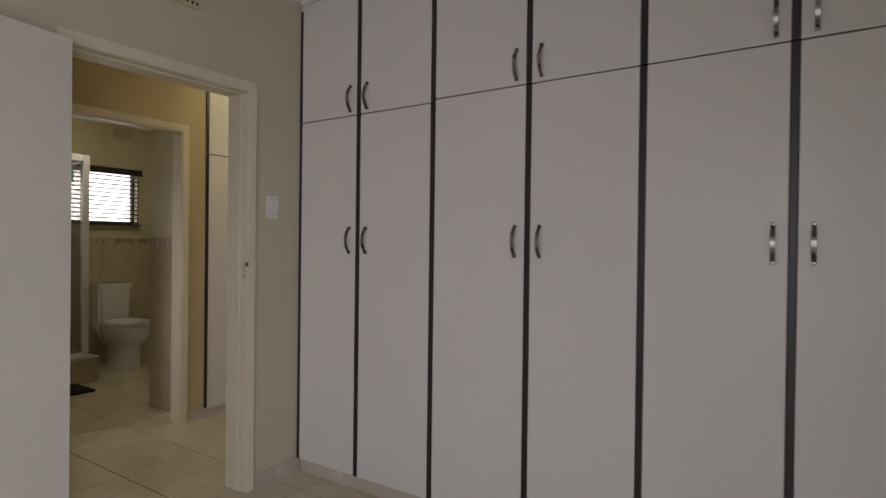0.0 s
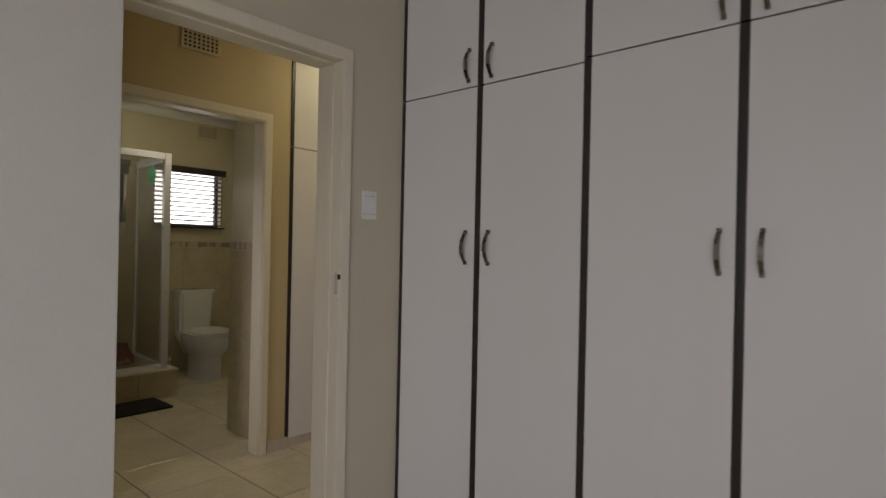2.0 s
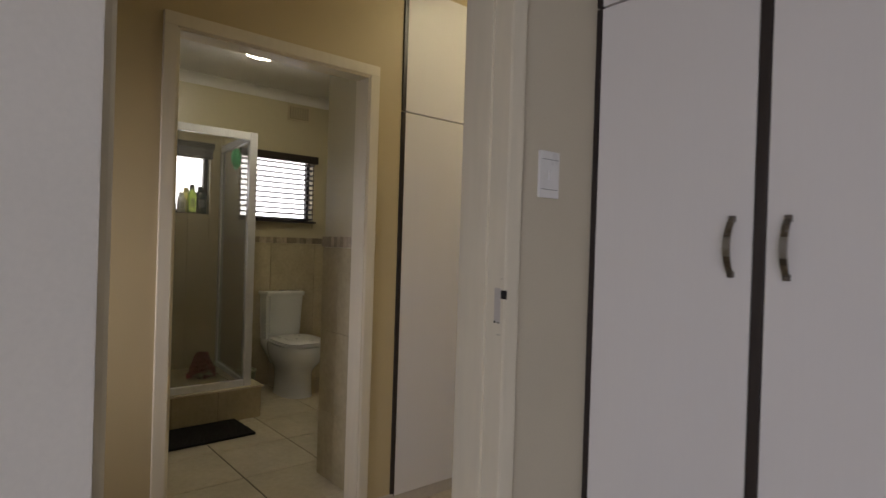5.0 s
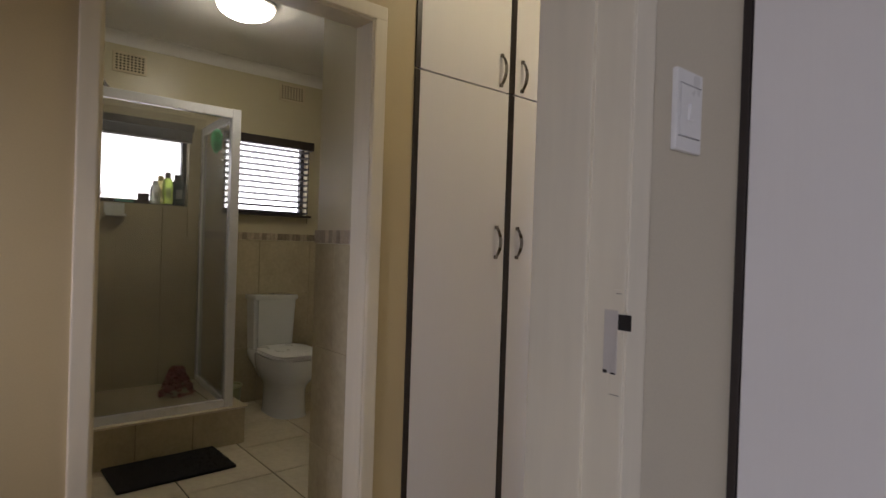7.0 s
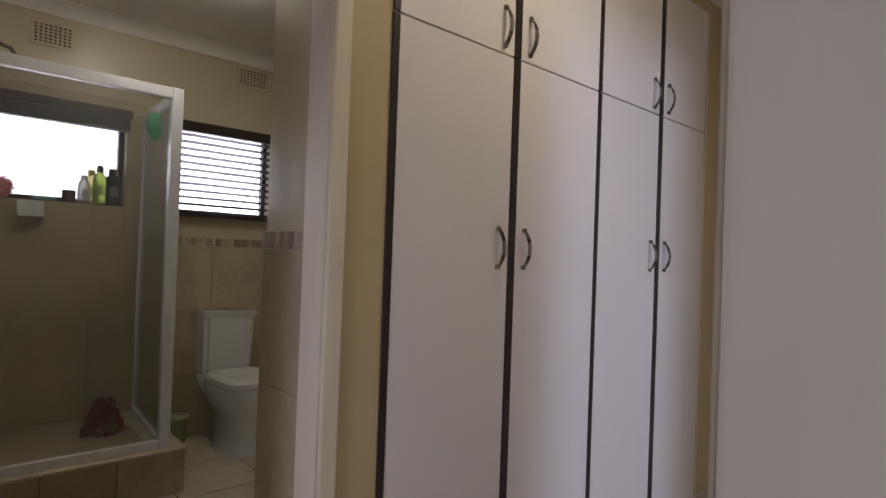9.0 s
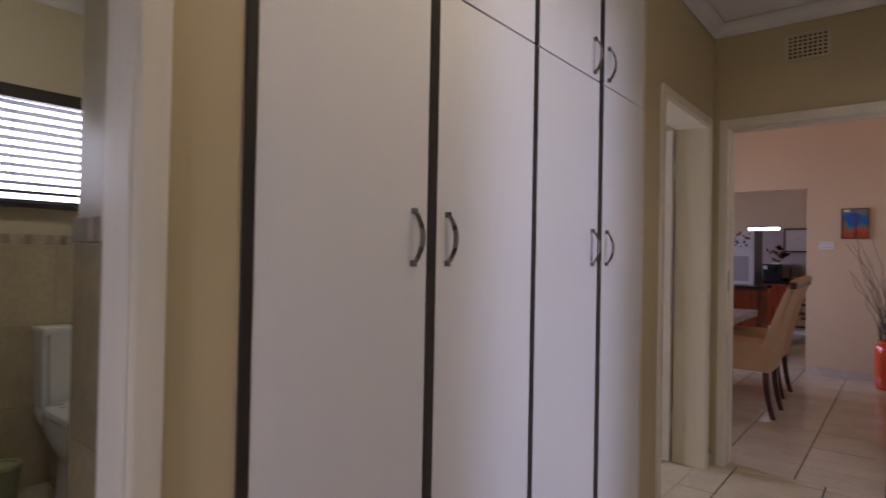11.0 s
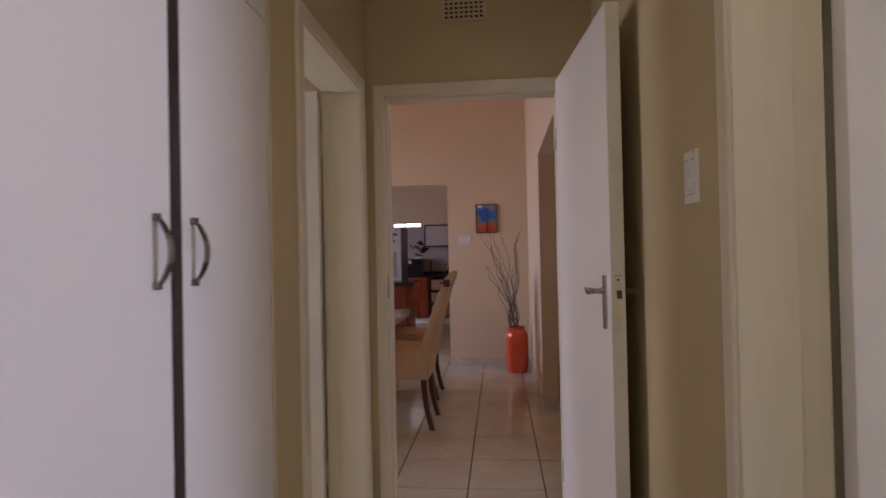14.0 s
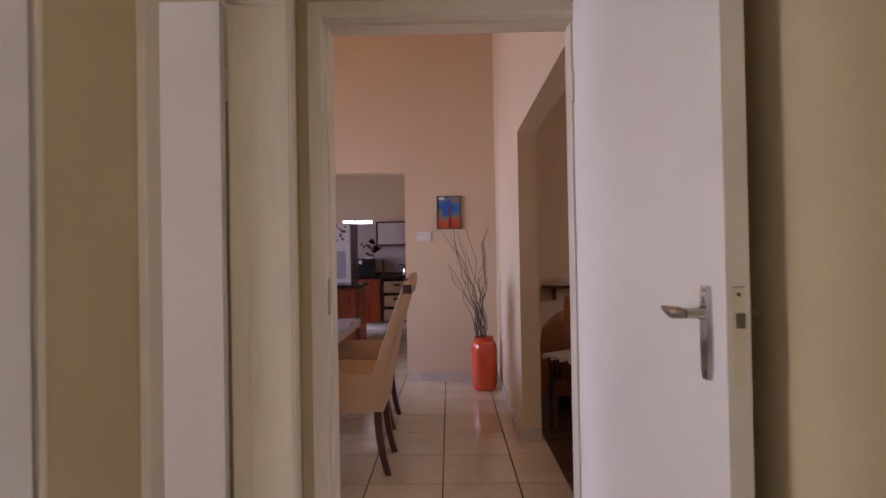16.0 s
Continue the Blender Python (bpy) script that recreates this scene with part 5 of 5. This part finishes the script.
PX = PY = 0.445
HX, HY = -1.11, -0.155
tiled_floor("floor_bedroom", -0.075, 3.8, -4.0, 0.62, HX, HY, PX, PY, "cream glazed tile floor with dark grout in the bedroom")
tiled_floor("floor_hall", -1.30, -0.0751, -2.2, 3.48, HX, HY, PX, PY, "cream glazed tile floor with dark grout in the hall")
tiled_floor("floor_bathroom", -3.83, -1.301, -1.1, 1.6, HX, HY, PX, PY, "cream glazed tile floor with dark grout in the bathroom")
tiled_floor("floor_small_room", -3.83, -1.301, 1.701, 3.42, HX, HY, PX, PY, "cream glazed tile floor in the small room")
tiled_floor("floor_east_room", -0.0749, 3.8, 0.72, 3.42, HX, HY, PX, PY, "cream glazed tile floor in the second bedroom")
tiled_floor("floor_dining", -5.0, -0.14, 3.481, 7.37, -0.815, 4.655, 0.41, 0.44, "cream glazed tile floor with dark grout in the dining room")
tiled_floor("floor_kitchen", -5.0, -0.9, 7.371, 11.7, -0.81, 4.655, 0.41, 0.446, "cream glazed tile floor in the kitchen")
tiled_floor("floor_lounge", -0.139, 3.8, 3.551, 7.17, -0.139, 4.655, 0.9, 0.14, "dark brown board floor in the lounge", M_BOARD)


def wall_tiles(name, axis, face, s, a0, a1, rows, pitch, label, start=None, skip=()):
    """Tiles proud of a wall face at axis = face, on its side s, columns of the given pitch, rows as (z0, z1)."""
    t = thing(name, Matrix(), label, "wall tiles", kind="structure")

    def put(nm, aa, ab, z0, z1, d0, d1, mat):
        lo, hi = sorted((face + s * d0, face + s * d1))
        part(nm, boxes((lo, hi, aa, ab, z0, z1) if axis == "x" else (aa, ab, lo, hi, z0, z1), bevel=0.0012), mat, t)

    org = a0 if start is None else start
    for z0, z1 in rows:
        cuts = [q for q in skip if q[2] < z1 - 0.01 and q[3] > z0 + 0.01]
        edges = sorted({a0, a1} | {org + k * pitch for k in range(-12, 13) if a0 < org + k * pitch < a1} | {v for q in cuts for v in q[:2] if a0 < v < a1})
        for aa, ab in zip(edges, edges[1:]):
            zs = [(z0, z1)]
            for q in cuts:
                if q[0] < (aa + ab) / 2 < q[1]:
                    zs = [(a, b) for a, b in ((z0, min(z1, q[2])), (max(z0, q[3]), z1)) if b - a > 0.012]
            for za, zb in zs:
                if ab - aa > 0.012:
                    put("wall_tile", aa + 0.0012, ab - 0.0012, za + 0.0012, zb - 0.0012, 0.001, 0.009, M_WTILE)
    return t


wall_tiles("trim_shower_tiles", "x", -3.83, 1, -1.1, 0.312, [(K, 0.55), (0.55, 0.90), (0.90, 1.255), (1.255, 1.64), (1.64, 2.02), (2.02, 2.10)], 0.28,
           "beige glazed wall tiles inside the shower", 0.035, [(-0.78, 0.20, 1.465, 2.03)])
wall_tiles("trim_toilet_tiles", "x", -3.83, 1, 0.313, 1.6, [(0.0, 0.42), (0.42, 0.83), (0.83, 1.244)], 0.42, "beige glazed wall tiles behind the toilet", 0.315)
wall_tiles("trim_side_tiles", "y", 0.195, -1, -1.85, -1.352, [(0.0, 0.36), (0.36, 0.79), (0.79, 1.24)], 0.17, "beige glazed tiles on the wall beside the doorway", -1.68)
wall_tiles("trim_cupboard_back_tiles", "x", -1.85, -1, 0.195, 1.6, [(0.0, 0.36), (0.36, 0.79), (0.79, 1.24)], 0.28, "beige glazed tiles on the wall behind the hall cupboards")
wall_tiles("trim_south_tiles", "y", -1.1, 1, -3.82, -1.352, [(0.0, 0.42), (0.42, 0.83), (0.83, 1.244)], 0.28, "beige glazed tiles on the bathroom wall")


def mosaic(name, axis, face, s, a0, a1, z0, z1, label):
    t = thing(name, Matrix(), label, "mosaic band", kind="structure")
    n = round((a1 - a0) / 0.031)
    w = (a1 - a0) / n
    lo, hi = sorted((face, face + s * 0.010))
    me = mesh_of("mosaic_piece", boxes((-w / 2 + 0.0012, w / 2 - 0.0012, lo - face, hi - face, 0.0012, z1 - z0 - 0.0012), bevel=0.0012) if axis == "y" else
                 boxes((lo - face, hi - face, -w / 2 + 0.0012, w / 2 - 0.0012, 0.0012, z1 - z0 - 0.0012), bevel=0.0012), M_MOSAIC)
    for i in range(n):
        ob = new("mosaic_piece", me)
        ob.parent = t
        a = a0 + (i + 0.5) * w
        ob.matrix_basis = Matrix.Translation((a, face, z0) if axis == "y" else (face, a, z0))


mosaic("trim_mosaic_window_wall", "x", -3.83, 1, 0.315, 1.6, 1.246, 1.30, "band of brown stone mosaic above the toilet tiles")
mosaic("trim_mosaic_side", "y", 0.195, -1, -1.86, -1.352, 1.242, 1.30, "band of brown stone mosaic beside the bathroom doorway")
